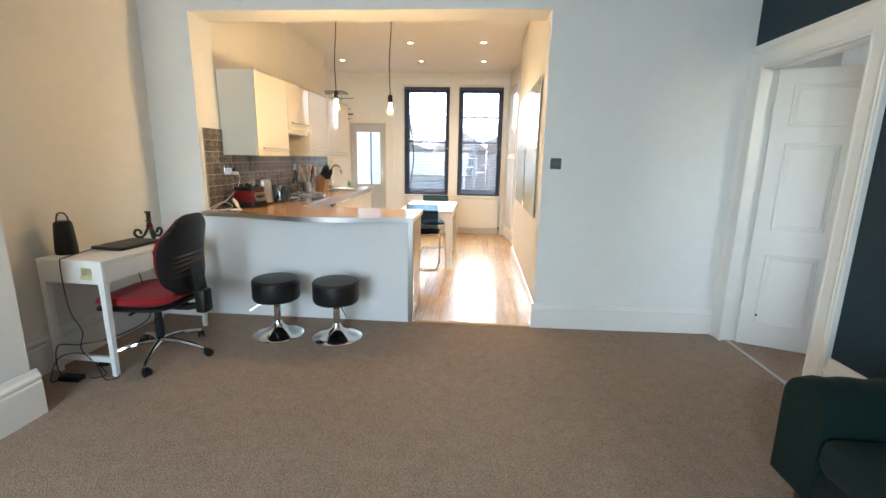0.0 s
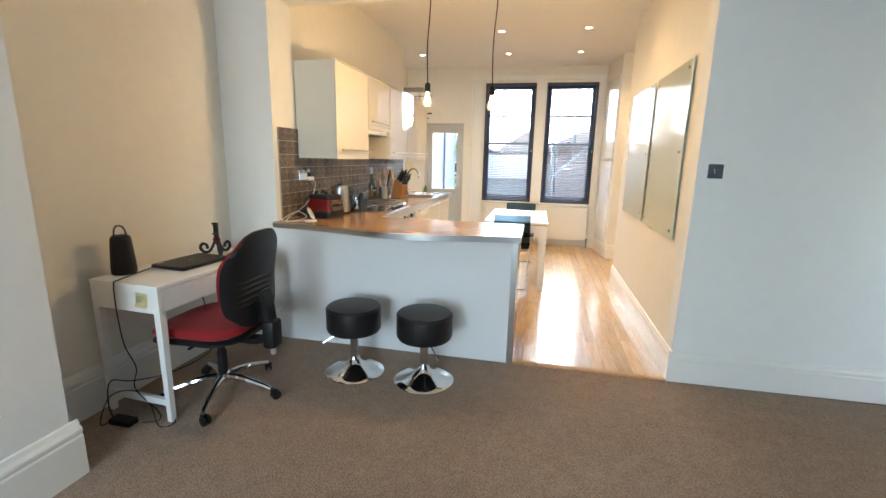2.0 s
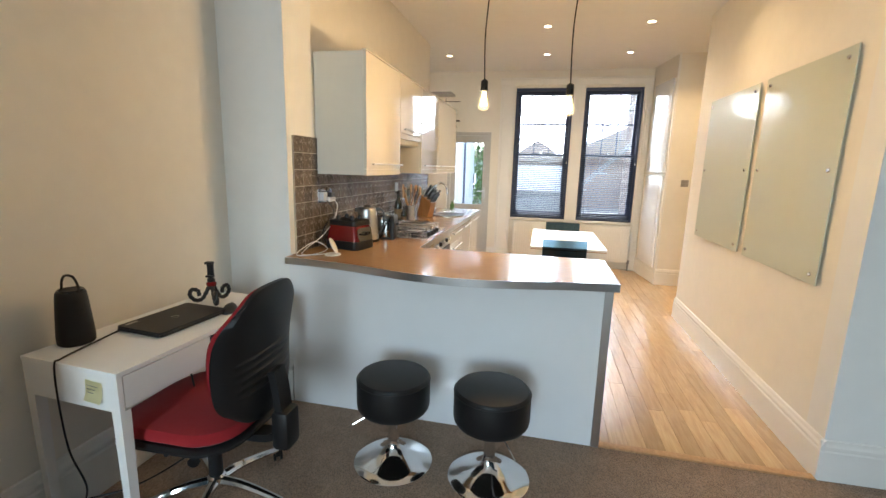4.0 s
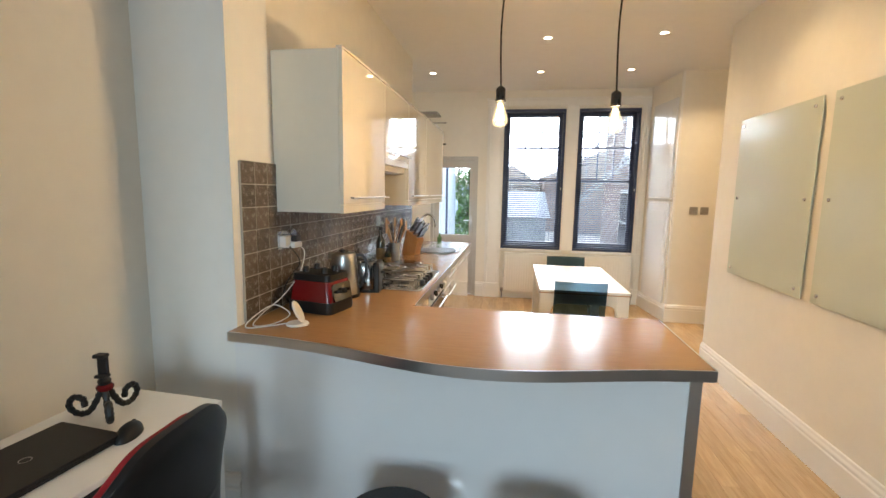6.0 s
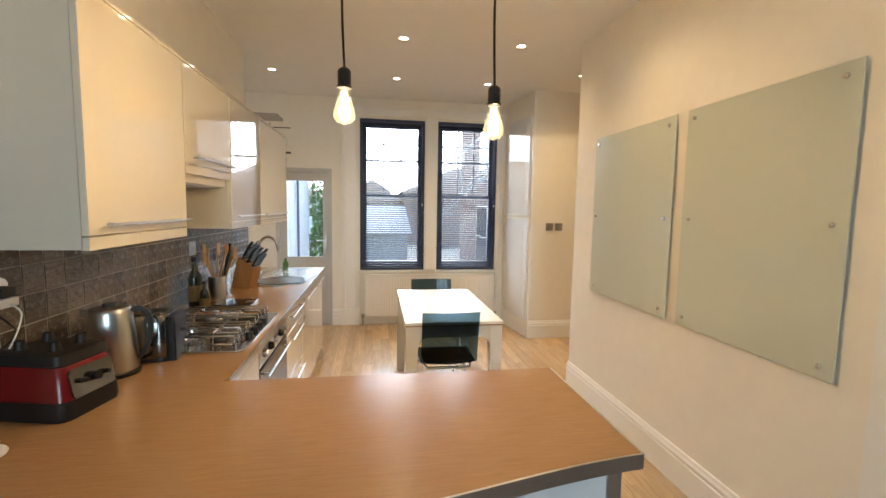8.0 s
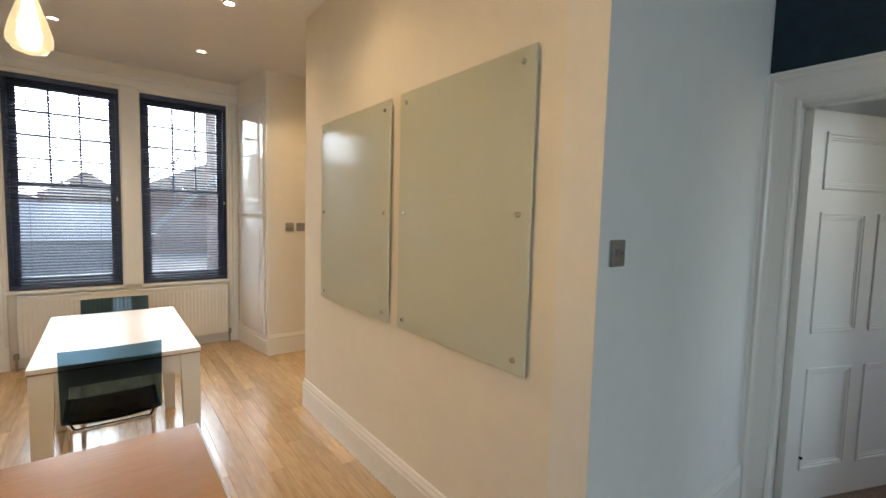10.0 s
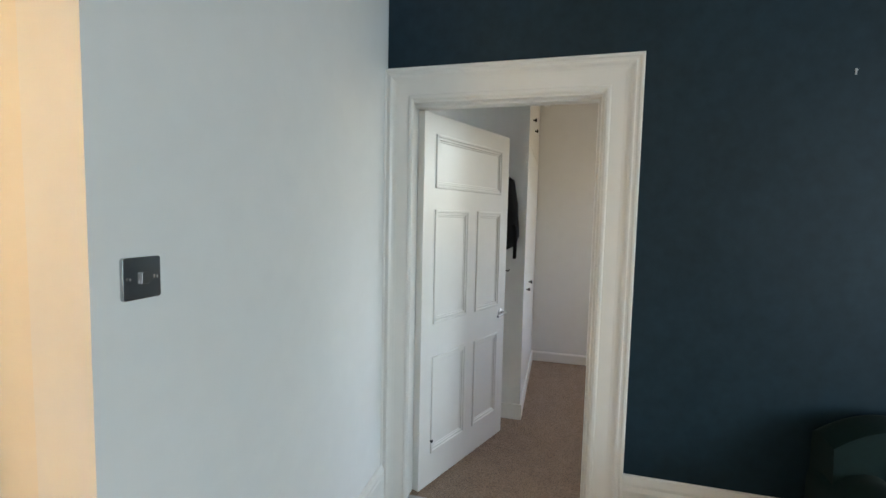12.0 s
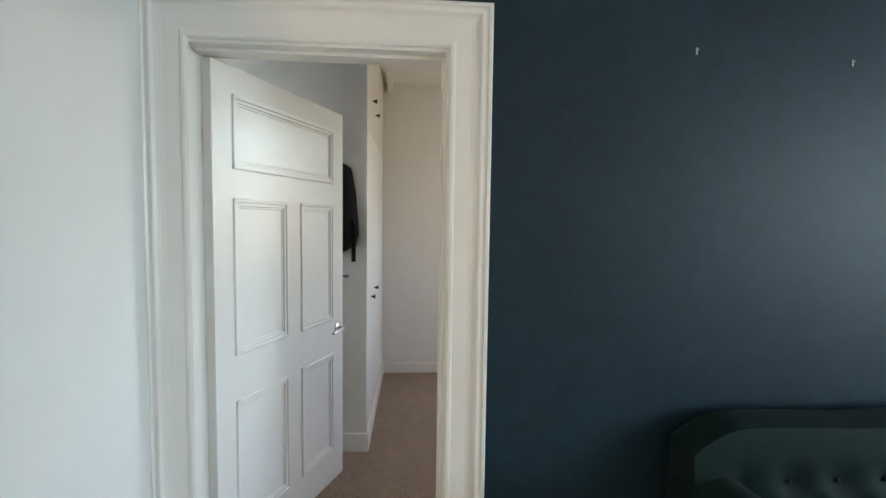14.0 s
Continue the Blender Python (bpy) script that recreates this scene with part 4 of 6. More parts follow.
# ---- office chair ----
def office_chair(m):
    c = thing("office_chair", "red office chair with black shell and chrome star base", "chair", m)
    for k in range(5):
        a = radians(72 * k + 54)
        ca, sa = math.cos(a), math.sin(a)
        pts = [(0.03 * ca, 0.03 * sa, 0.115), (0.12 * ca, 0.12 * sa, 0.112), (0.22 * ca, 0.22 * sa, 0.092), (0.31 * ca, 0.31 * sa, 0.068)]
        part("base_arm", sweep(bmesh.new(), smooth_path(pts, 4), [0.021 - 0.0007 * i for i in range(13)], 8), M_CHROME, c, smooth=True)
        ct = part("castor", boxes((-0.012, 0.012, -0.010, 0.022, 0.030, 0.062), bevel=0.004), M_BLACK, c, m=pose(0.315 * ca, 0.315 * sa, 0, 0, 0, 72 * k + 20))
        for sx in (-0.021, 0.009):
            part("wheel", lathe(bmesh.new(), [(0, 0), (0.022, 0), (0.0265, 0.003), (0.0265, 0.010), (0.022, 0.012), (0, 0.012)], 18, pose(sx, 0.018, 0.027, 0, 90)), M_BLACK, ct, smooth=True)
    part("hub", lathe(bmesh.new(), [(0, 0.085), (0.032, 0.085), (0.040, 0.10), (0.036, 0.135), (0.026, 0.145), (0, 0.145)], 20), M_CHROME, c, smooth=True)
    part("gas_column", lathe(bmesh.new(), [(0, 0.14), (0.028, 0.14), (0.028, 0.27), (0.022, 0.275), (0.022, 0.37), (0, 0.37)], 18), M_BLACK, c, smooth=True)
    part("mechanism", boxes((-0.08, 0.08, -0.12, 0.10, 0.355, 0.405), bevel=0.012), M_BLACK, c)
    for sx, z in ((0.13, 0.375), (-0.14, 0.38)):
        part("lever", sweep(bmesh.new(), [(0.05 * (1 if sx > 0 else -1), 0.03, z), (sx * 1.5, 0.03, z - 0.01)], 0.008, 8), M_BLACK, c)
    # waterfall seat
    def pad(w, d, z0, z1, mat, name, grow):
        bm = bmesh.new()
        o = rounded(w, d, 0.15, 8)
        n = len(o)
        lay = [(0.90, z0), (1.0, z0 + 0.35 * (z1 - z0)), (1.0, z0 + 0.6 * (z1 - z0)), (0.95, z0 + 0.9 * (z1 - z0)), (0.75, z1), (0.4, z1 - grow)]
        rr = [[bm.verts.new((x * s, y * s + 0.03, z - (0.030 * max(0, (y * s) / (d / 2)) ** 3))) for x, y in o] for s, z in lay]
        for a, b in zip(rr, rr[1:]):
            for k in range(n):
                bm.faces.new((a[k], a[(k + 1) % n], b[(k + 1) % n], b[k]))
        bm.faces.new(rr[0][::-1])
        bm.faces.new(rr[-1])
        return part(name, bm, mat, c, smooth=True)
    pad(0.50, 0.54, 0.395, 0.435, M_BLACK, "seat_pan", 0.0)
    pad(0.495, 0.535, 0.430, 0.494, M_RED, "seat", 0.006)
    # back: red cushion in front, black shell behind, lumbar ribs
    def shell(off, w, mat, name, thick, dent):
        bm = bmesh.new()
        nz, nx = (100 if dent else 30), 20
        g0, g1 = [], []
        for i in range(nz + 1):
            u = i / nz
            z = (0.515 + 0.475 * u) if dent == 0 else (0.475 + 0.535 * u)
            hw = w * (0.87 + 0.13 * math.sin(math.pi * min(1, u * 0.8 + 0.05))) * (1 - 0.26 * (max(0, u - 0.55) / 0.45) ** 2.6) * (1 - 0.20 * (max(0, 0.3 - u) / 0.3) ** 2.2)
            r0, r1 = [], []
            zc = z
            for j in range(nx + 1):
                v = -1 + 2 * j / nx
                z = zc - 0.075 * abs(v) ** 3.5 * max(0, (u - 0.6) / 0.4) ** 1.6 + 0.06 * abs(v) ** 3.5 * max(0, (0.3 - u) / 0.3) ** 1.6
                e = math.sqrt(max(0, 1 - abs(v) ** 5))
                y = -0.245 - 0.055 * u + 0.045 * math.sin(math.pi * u) + 0.022 * v * v + off
                r0.append(bm.verts.new((hw * v, y, z)))
                rib = dent * max(0, math.sin(u * 2 * math.pi * 17 + 2.2 * v * v)) * max(0, 1 - (v / 0.72) ** 4) if 0.22 < u < 0.52 else 0
                r1.append(bm.verts.new((hw * v * 0.985, y - thick * e * (1 - 0.5 * (2 * u - 1) ** 6) - rib, z + (0.002 * (u - 0.5)))))
            g0.append(r0)
            g1.append(r1)
        for g in (g0, g1):
            for a, b in zip(g, g[1:]):
                for k in range(nx):
                    bm.faces.new((a[k], a[k + 1], b[k + 1], b[k]))
        rim0 = g0[0] + [r[-1] for r in g0[1:]] + g0[-1][-2::-1] + [r[0] for r in g0[-2:0:-1]]
        rim1 = g1[0] + [r[-1] for r in g1[1:]] + g1[-1][-2::-1] + [r[0] for r in g1[-2:0:-1]]
        for k in range(len(rim0)):
            k2 = (k + 1) % len(rim0)
            bm.faces.new((rim0[k], rim0[k2], rim1[k2], rim1[k]))
        return part(name, bm, mat, c, smooth=True)
    shell(0.030, 0.212, M_RED, "back_cushion", 0.044, 0)
    shell(-0.006, 0.240, M_BLACK, "back_shell", 0.040, 0.0055)
    part("back_bar", sweep(bmesh.new(), smooth_path([(0, -0.05, 0.375), (0, -0.25, 0.37), (0, -0.325, 0.42), (0, -0.325, 0.56), (0, -0.305, 0.66)], 5), 0.03, 4, flat=(0.075, 0.03)), M_BLACK, c, smooth=True)
    part("bar_cover", boxes((-0.05, 0.05, -0.375, -0.300, 0.335, 0.50), bevel=0.02), M_BLACK, c, smooth=True)
    return c


office_chair(pose(-2.138, 2.825, 0, 0, 0, 91))

# ---- bar stools ----
def stool(m):
    s = thing("bar_stool", "low black faux-leather stool on a chrome trumpet base", "stool", m, group="stools at the bar")
    part("base", lathe(bmesh.new(), [(0, 0.004), (0.190, 0.0), (0.194, 0.005), (0.189, 0.010), (0.150, 0.022), (0.105, 0.038), (0.068, 0.056), (0.044, 0.076), (0.032, 0.100), (0.028, 0.118), (0, 0.118)], 56), M_CHROME, s, smooth=True)
    part("column", lathe(bmesh.new(), [(0.027, 0.112), (0.027, 0.235), (0.020, 0.24), (0.020, 0.32), (0, 0.32)], 24), M_CHROME, s, smooth=True)
    st = part("seat", lathe(bmesh.new(), [(0, 0.290), (0.150, 0.290), (0.166, 0.295), (0.174, 0.307), (0.177, 0.325), (0.177, 0.438), (0.174, 0.451), (0.165, 0.460), (0.10, 0.467), (0, 0.469)], 48), M_LEATHER, s, smooth=True)
    part("seam", lathe(bmesh.new(), [(0.1765, 0.442), (0.1785, 0.445), (0.1755, 0.448)], 48), M_LEATHER, st)
    part("lever", sweep(bmesh.new(), smooth_path([(0.0, 0.0, 0.288), (0.08, -0.03, 0.275), (0.185, -0.07, 0.215)], 4), 0.0036, 8), M_CHROME, s, smooth=True)
    return s


st1 = stool(pose(-1.505, 3.285, 0, 0, 0, 226))
copy_thing(st1, pose(-1.028, 3.285, 0, 0, 0, -30))

# ---- breakfast bar and worktop ----
BX1 = -0.475                  # free end of the bar


def bar_front(x):
    """Plan of the worktop's front edge: straight at the wall, then a shallow bow."""
    u = (x - KX0) / (BX1 - KX0)
    return 3.622 - 0.012 * u - 0.165 * math.exp(-((u - 0.56) / 0.31) ** 2)


bar = thing("breakfast_bar", "white gloss breakfast bar with a steel corner and beech end", "counter")
part("front_panel", boxes((KX0 + 0.004, BX1 - 0.052, 3.655, 3.675, 0.002, 0.880)), M_PANEL, bar)
part("corner_post", boxes((BX1 - 0.052, BX1 - 0.010, 3.650, 3.690, 0.002, 0.880), bevel=0.002), M_STEEL, bar, "brushed steel corner strip")
part("end_panel", boxes((BX1 - 0.034, BX1 - 0.012, 3.690, 4.17, 0.002, 0.880)), M_BEECH, bar, "beech end panel")
part("back_panel", boxes((-1.62, BX1 - 0.034, 4.14, 4.16, 0.002, 0.880)), M_CARCASS, bar)
top = thing("worktop", "L-shaped beech worktop with a steel edge strip", "worktop")
edge = [(KX0 + 0.003 + (BX1 - KX0 - 0.003) * k / 48, bar_front(KX0 + 0.003 + (BX1 - KX0 - 0.003) * k / 48)) for k in range(49)]
outl = edge + [(BX1, 4.18), (-1.655, 4.18), (-1.640, 4.195), (-1.640, 7.06), (KX0 + 0.003, 7.06)]
part("slab", extrude(bmesh.new(), outl, 0.036, pose(0, 0, 0.8815)), M_BEECH, top)
part("edge_strip", sweep(bmesh.new(), [(x, y - 0.004, 0.899) for x, y in edge], 0.01, 4, flat=(0.006, 0.039)), M_STEEL, top, "brushed steel edge strip")
part("edge_strip", boxes((BX1, BX1 + 0.005, edge[-1][1] - 0.004, 4.18, 0.8795, 0.9175)), M_STEEL, top, "brushed steel edge strip")
part("edge_strip", boxes((-1.640, -1.635, 4.20, 7.06, 0.8795, 0.9175)), M_STEEL, top, "brushed steel edge strip")
structure("threshold_kitchen", boxes((BX1 - 0.01, KX1 - 0.02, NY - 0.045, NY + 0.0, 0.0, 0.012), bevel=0.003), M_SPOON, "pale wooden threshold strip to the carpet")

# ---- wall cabinets ----
def bar_handle(parent, y0, y1, x, z):
    bm = bmesh.new()
    sweep(bm, [(x + 0.028, y0, z), (x + 0.028, y1, z)], 0.0055, 10)
    for y in (y0 + 0.04, y1 - 0.04):
        sweep(bm, [(x, y, z), (x + 0.028, y, z)], 0.0045, 8)
    return part("handle", bm, M_STEEL, parent, "brushed steel bar handle", smooth=True)


WF = -1.935
for y0, y1, z0, lab in ((4.0, 4.652, 1.385, "cream gloss wall cabinet with a lift-up door over the worktop"), (4.656, 5.245, 1.655, "short cream gloss wall cabinet over the hob"),
                        (5.249, 5.885, 1.385, "cream gloss wall cabinet reflecting the window"), (5.889, 6.79, 1.385, "wide cream gloss wall cabinet at the end of the run")):
    c = thing("wall_cabinet", lab, "cabinet", group="wall cabinets")
    part("body", boxes((KX0 + 0.003, WF - 0.0204, y0, y1, z0, 2.115)), M_CARCASS, c)
    d = part("door", boxes((WF - 0.020, WF, y0 + 0.0015, y1 - 0.0015, z0 + 0.040, 2.113), bevel=0.0015), M_CAB, c)
    part("light_pelmet", boxes((WF - 0.020, WF - 0.001, y0 + 0.0015, y1 - 0.0015, z0 - 0.002, z0 + 0.036), bevel=0.001), M_CAB, c)
    bar_handle(d, y0 + 0.05, y1 - 0.02, WF, z0 + 0.070)
co = thing("cabinet_cornice", "slim cream cornice strip along the wall cabinets", "cornice")
part("strip", boxes((WF - 0.030, WF + 0.003, 4.0, 6.79, 2.1155, 2.128), bevel=0.002), M_CAB, co)
hoodt = thing("cooker_hood", "white slim cooker hood under the short cabinet", "hood")
part("casing", boxes((KX0 + 0.003, WF - 0.03, 4.66, 5.24, 1.615, 1.654)), M_CARCASS, hoodt)
part("filter", boxes((KX0 + 0.04, WF - 0.06, 4.70, 5.20, 1.608, 1.615)), M_STEEL, hoodt)

# ---- base cabinets, oven ----
BF = -1.665
for k, (y0, y1, lab) in enumerate(((5.30, 5.88, "cream gloss drawer unit beside the oven"), (5.884, 6.47, "cream gloss base cabinet under the sink"), (6.474, 7.045, "cream gloss base cabinet at the end of the run"))):
    c = thing("base_cabinet", lab, "cabinet", group="base cabinets")
    part("body", boxes((KX0 + 0.003, BF - 0.022, y0, y1, 0.12, 0.880)), M_CARCASS, c)
    part("plinth", boxes((KX0 + 0.05, BF - 0.07, y0, y1, 0.0, 0.12)), M_CAB, c)
    if k == 0:
        for z0, z1 in ((0.735, 0.872), (0.435, 0.730), (0.125, 0.430)):
            d = part("drawer", boxes((BF - 0.020, BF, y0 + 0.0015, y1 - 0.0015, z0, z1), bevel=0.0015), M_CAB, c)
            bar_handle(d, y0 + 0.08, y1 - 0.08, BF, z1 - 0.04)
    else:
        d = part("door", boxes((BF - 0.020, BF, y0 + 0.0015, y1 - 0.0015, 0.125, 0.872), bevel=0.0015), M_CAB, c)
        bar_handle(d, y0 + 0.06, y1 - 0.06, BF, 0.83)
part("side_panel", boxes((KX0 + 0.003, BF, 7.0455, 7.058, 0.0, 0.880)), M_CAB, c)
cu = thing("corner_cabinet", "cream corner base unit beside the oven", "cabinet")
part("body", boxes((KX0 + 0.003, BF, 4.21, 4.685, 0.0, 0.880)), M_CAB, cu)
ov = thing("oven", "built-under steel oven with black glass door and knobs", "oven")
part("body", boxes((KX0 + 0.01, BF - 0.024, 4.69, 5.296, 0.10, 0.880)), M_CARCASS, ov)
part("control_panel", boxes((BF - 0.022, BF + 0.002, 4.692, 5.294, 0.765, 0.876), bevel=0.002), M_STEEL, ov)
for k in range(5):
    part("knob", lathe(bmesh.new(), [(0, 0), (0.019, 0), (0.019, 0.014), (0.015, 0.024), (0, 0.024)], 16, pose(BF + 0.002, 4.76 + 0.115 * k, 0.82, 0, 90)), M_BLACK if k % 2 else M_STEEL, ov)
od = part("oven_door", boxes((BF - 0.022, BF + 0.004, 4.692, 5.294, 0.13, 0.758), bevel=0.002), M_BLACKGLOSS, ov, "black glass oven door")
bar_handle(od, 4.73, 5.26, BF + 0.004, 0.715)

# ---- hob ----
HB = pose(-1.905, 4.805, 0.9185)
hob = thing("gas_hob", "stainless steel gas hob with pan supports", "hob", HB)
part("tray", extrude(bmesh.new(), rounded(0.47, 0.66, 0.03), 0.009, bevel=0.003), M_SINK, hob)
for bx, by, r in ((-0.11, -0.165, 0.045), (-0.11, 0.165, 0.032), (0.09, -0.165, 0.032), (0.09, 0.165, 0.05)):
    part("burner", lathe(bmesh.new(), [(0, 0.008), (r * 1.25, 0.008), (r * 1.2, 0.016), (r, 0.02), (r, 0.028), (0, 0.030)], 22, pose(bx, by, 0)), M_BLACKMETAL, hob, smooth=True)
    s = bmesh.new()
    for a in (0, 90, 180, 270):
        q = Matrix.Rotation(radians(a), 4, 'Z')
        pts = [q @ Vector(p) + Vector((bx, by, 0)) for p in ((0.018, 0, 0.060), (0.085, 0, 0.060), (0.094, 0, 0.010))]
        sweep(s, pts, 0.0055, 8)
    fr = [(bx - 0.095, by - 0.13, 0.028), (bx + 0.095, by - 0.13, 0.028), (bx + 0.095, by + 0.13, 0.028), (bx - 0.095, by + 0.13, 0.028)]
    sweep(s, fr, 0.0045, 6, closed=True)
    for dy in (-0.115, -0.065, 0.065, 0.115):
        sweep(s, [(bx - 0.095, by + dy, 0.012), (bx - 0.095, by + dy, 0.056), (bx + 0.095, by + dy, 0.056), (bx + 0.095, by + dy, 0.012)], 0.005, 8)
    part("pan_support", s, M_CHROME, hob, smooth=True)
for k in range(4):
    part("knob", lathe(bmesh.new(), [(0, 0.009), (0.017, 0.009), (0.015, 0.03), (0, 0.031)], 16, pose(0.205, -0.13 + 0.085 * k, 0)), M_BLACK, hob)

# ---- sink and tap ----
sk = thing("sink", "stainless steel inset sink with a ribbed drainer", "sink", pose(-1.885, 6.47, 0.9185))
bm = bmesh.new()
ol = rounded(0.42, 0.94, 0.20, 8)
inn = [(x * 0.93, y_ * 0.965) for x, y_ in ol]
r0 = [bm.verts.new((x, y_, 0)) for x, y_ in ol]
r1 = [bm.verts.new((x, y_, 0.006)) for x, y_ in ol]
r2 = [bm.verts.new((x, y_, 0.003)) for x, y_ in inn]
n = len(ol)
for a, b in ((r0, r1), (r1, r2)):
    for k in range(n):
        bm.faces.new((a[k], a[(k + 1) % n], b[(k + 1) % n], b[k]))
bm.faces.new(r2)
part("rim", bm, M_SINK, sk, smooth=False)
# Near-flat disc; the bowl's depth and shade are only in its dark colour.
part("bowl", lathe(bmesh.new(), [(0.185, 0.0075), (0.175, 0.0045), (0.172, 0.0042), (0.05, 0.0038), (0.0, 0.0038)], 40, pose(0, -0.22, 0)), M_BOWLSHADE, sk, smooth=True)
for k in range(9):
    part("drainer_rib", sweep(bmesh.new(), [(-0.14 + 0.035 * k, 0.08, 0.005), (-0.14 + 0.035 * k, 0.36, 0.005)], 0.0045, 6), M_SINK, sk)
tap = thing("tap", "tall arched chrome mixer tap behind the sink", "tap", pose(-2.10, 6.42, 0.9175))
part("spout", sweep(bmesh.new(), smooth_path([(0, 0, 0), (0, 0, 0.22), (0.02, 0, 0.30), (0.08, -0.01, 0.345), (0.145, -0.02, 0.31), (0.165, -0.02, 0.22)], 7), 0.011, 12), M_CHROME, tap, smooth=True)
part("base", lathe(bmesh.new(), [(0.027, 0), (0.027, 0.05), (0.014, 0.06), (0, 0.06)], 18), M_CHROME, tap, smooth=True)
part("lever", sweep(bmesh.new(), [(0, 0.02, 0.045), (0.02, 0.09, 0.075)], 0.006, 8), M_CHROME, tap)
soap = thing("soap_bottle", "green washing-up liquid bottle by the tap", "bottle", pose(-1.98, 6.62 + 0.30, 0.924))
part("bottle", lathe(bmesh.new(), [(0, 0), (0.026, 0), (0.028, 0.055), (0.012, 0.075), (0.009, 0.10), (0, 0.10)], 16), M_LEAF, soap, smooth=True)

# ---- things on the worktop ----
WT = 0.9177
bl = thing("blender_base", "red and black blender motor base without its jug", "blender", pose(-2.07, 4.035, WT, 0, 0, -12) @ Matrix.Scale(1.05, 4))
bm = bmesh.new()
lay = [(0.235, 0.19, 0.0), (0.24, 0.195, 0.012), (0.236, 0.191, 0.052)]


def loft(bm, layers, r):
    rings = [[bm.verts.new((x, y_, z)) for x, y_ in rounded(w, d, r, 5)] for w, d, z in layers]
    for a, b in zip(rings, rings[1:]):
        for k in range(len(a)):
            bm.faces.new((a[k], a[(k + 1) % len(a)], b[(k + 1) % len(a)], b[k]))
    bm.faces.new(rings[0][::-1])
    bm.faces.new(rings[-1])
    return bm


part("foot", loft(bmesh.new(), lay, 0.03), M_BLACK, bl, smooth=True)
part("housing", loft(bmesh.new(), [(0.230, 0.185, 0.052), (0.226, 0.181, 0.065), (0.208, 0.168, 0.135), (0.200, 0.162, 0.142)], 0.03), M_REDGLOSS, bl, "glossy red housing", smooth=True)
part("top_pad", loft(bmesh.new(), [(0.200, 0.162, 0.142), (0.208, 0.17, 0.147), (0.20, 0.162, 0.172), (0.17, 0.13, 0.176)], 0.025), M_BLACK, bl, smooth=True)
for sx, sy in ((-0.05, 0.04), (0.05, 0.04), (0.05, -0.04), (-0.05, -0.04)):
    part("jug_post", lathe(bmesh.new(), [(0.016, 0.172), (0.012, 0.20), (0, 0.203)], 12, pose(sx, sy, 0)), M_BLACK, bl, smooth=True)
cp = part("control_panel", extrude(bmesh.new(), rounded(0.135, 0.078, 0.012), 0.006, pose(0.110, 0, 0.092, 90, 0, 90) @ pose(0, 0, 0, -10)), M_DARKSTEEL, bl)
for k in (-0.035, 0.0, 0.035):
    part("dial", lathe(bmesh.new(), [(0.014 if k == 0 else 0.008, 0), (0.012 if k == 0 else 0.006, 0.02), (0, 0.021)], 14, pose(0.114, k, 0.095, 0, 80)), M_BLACK, bl)

kt = thing("kettle", "brushed steel jug kettle with a black handle", "kettle", pose(-2.055, 4.295, WT, 0, 0, 15))
part("body", lathe(bmesh.new(), [(0, 0.018), (0.078, 0.018), (0.080, 0.03), (0.071, 0.15), (0.064, 0.225), (0.060, 0.236), (0.054, 0.240), (0, 0.243)], 30), M_STEEL, kt, smooth=True)
part("base_ring", lathe(bmesh.new(), [(0, 0), (0.082, 0), (0.084, 0.012), (0.079, 0.018), (0, 0.018)], 30), M_BLACK, kt)
part("lid_knob", lathe(bmesh.new(), [(0.024, 0.238), (0.020, 0.254), (0, 0.257)], 16), M_BLACK, kt, smooth=True)
part("handle", sweep(bmesh.new(), smooth_path([(0.052, 0, 0.222), (0.090, 0, 0.228), (0.116, 0, 0.198), (0.112, 0, 0.11), (0.080, 0, 0.050)], 6), 0.010, 4, flat=(0.022, 0.014)), M_BLACK, kt, smooth=True)
part("spout", extrude(bmesh.new(), [(-0.058, -0.016), (-0.086, 0), (-0.058, 0.016)], 0.030, pose(0, 0, 0.206), bevel=0.002), M_STEEL, kt)

ts = thing("toaster", "black and steel toaster beside the kettle", "toaster", pose(-2.06, 4.465, WT, 0, 0, 8))
part("body", loft(bmesh.new(), [(0.27, 0.165, 0.012), (0.275, 0.17, 0.03), (0.27, 0.165, 0.15), (0.25, 0.145, 0.175)], 0.04), M_DARKSTEEL, ts, smooth=True)
part("end_cap", loft(bmesh.new(), [(0.03, 0.16, 0.0), (0.03, 0.16, 0.15), (0.02, 0.14, 0.17)], 0.008), M_BLACK, ts, m=pose(0.14, 0, 0))
part("base", loft(bmesh.new(), [(0.28, 0.175, 0.0), (0.28, 0.175, 0.016)], 0.04), M_BLACK, ts)
for k in (-0.035, 0.035):
    part("slot", boxes((-0.095, 0.095, k - 0.014, k + 0.014, 0.170, 0.1765)), M_BLACK, ts)
part("lever", boxes((0.155, 0.175, -0.02, 0.02, 0.10, 0.115), bevel=0.003), M_BLACK, ts)

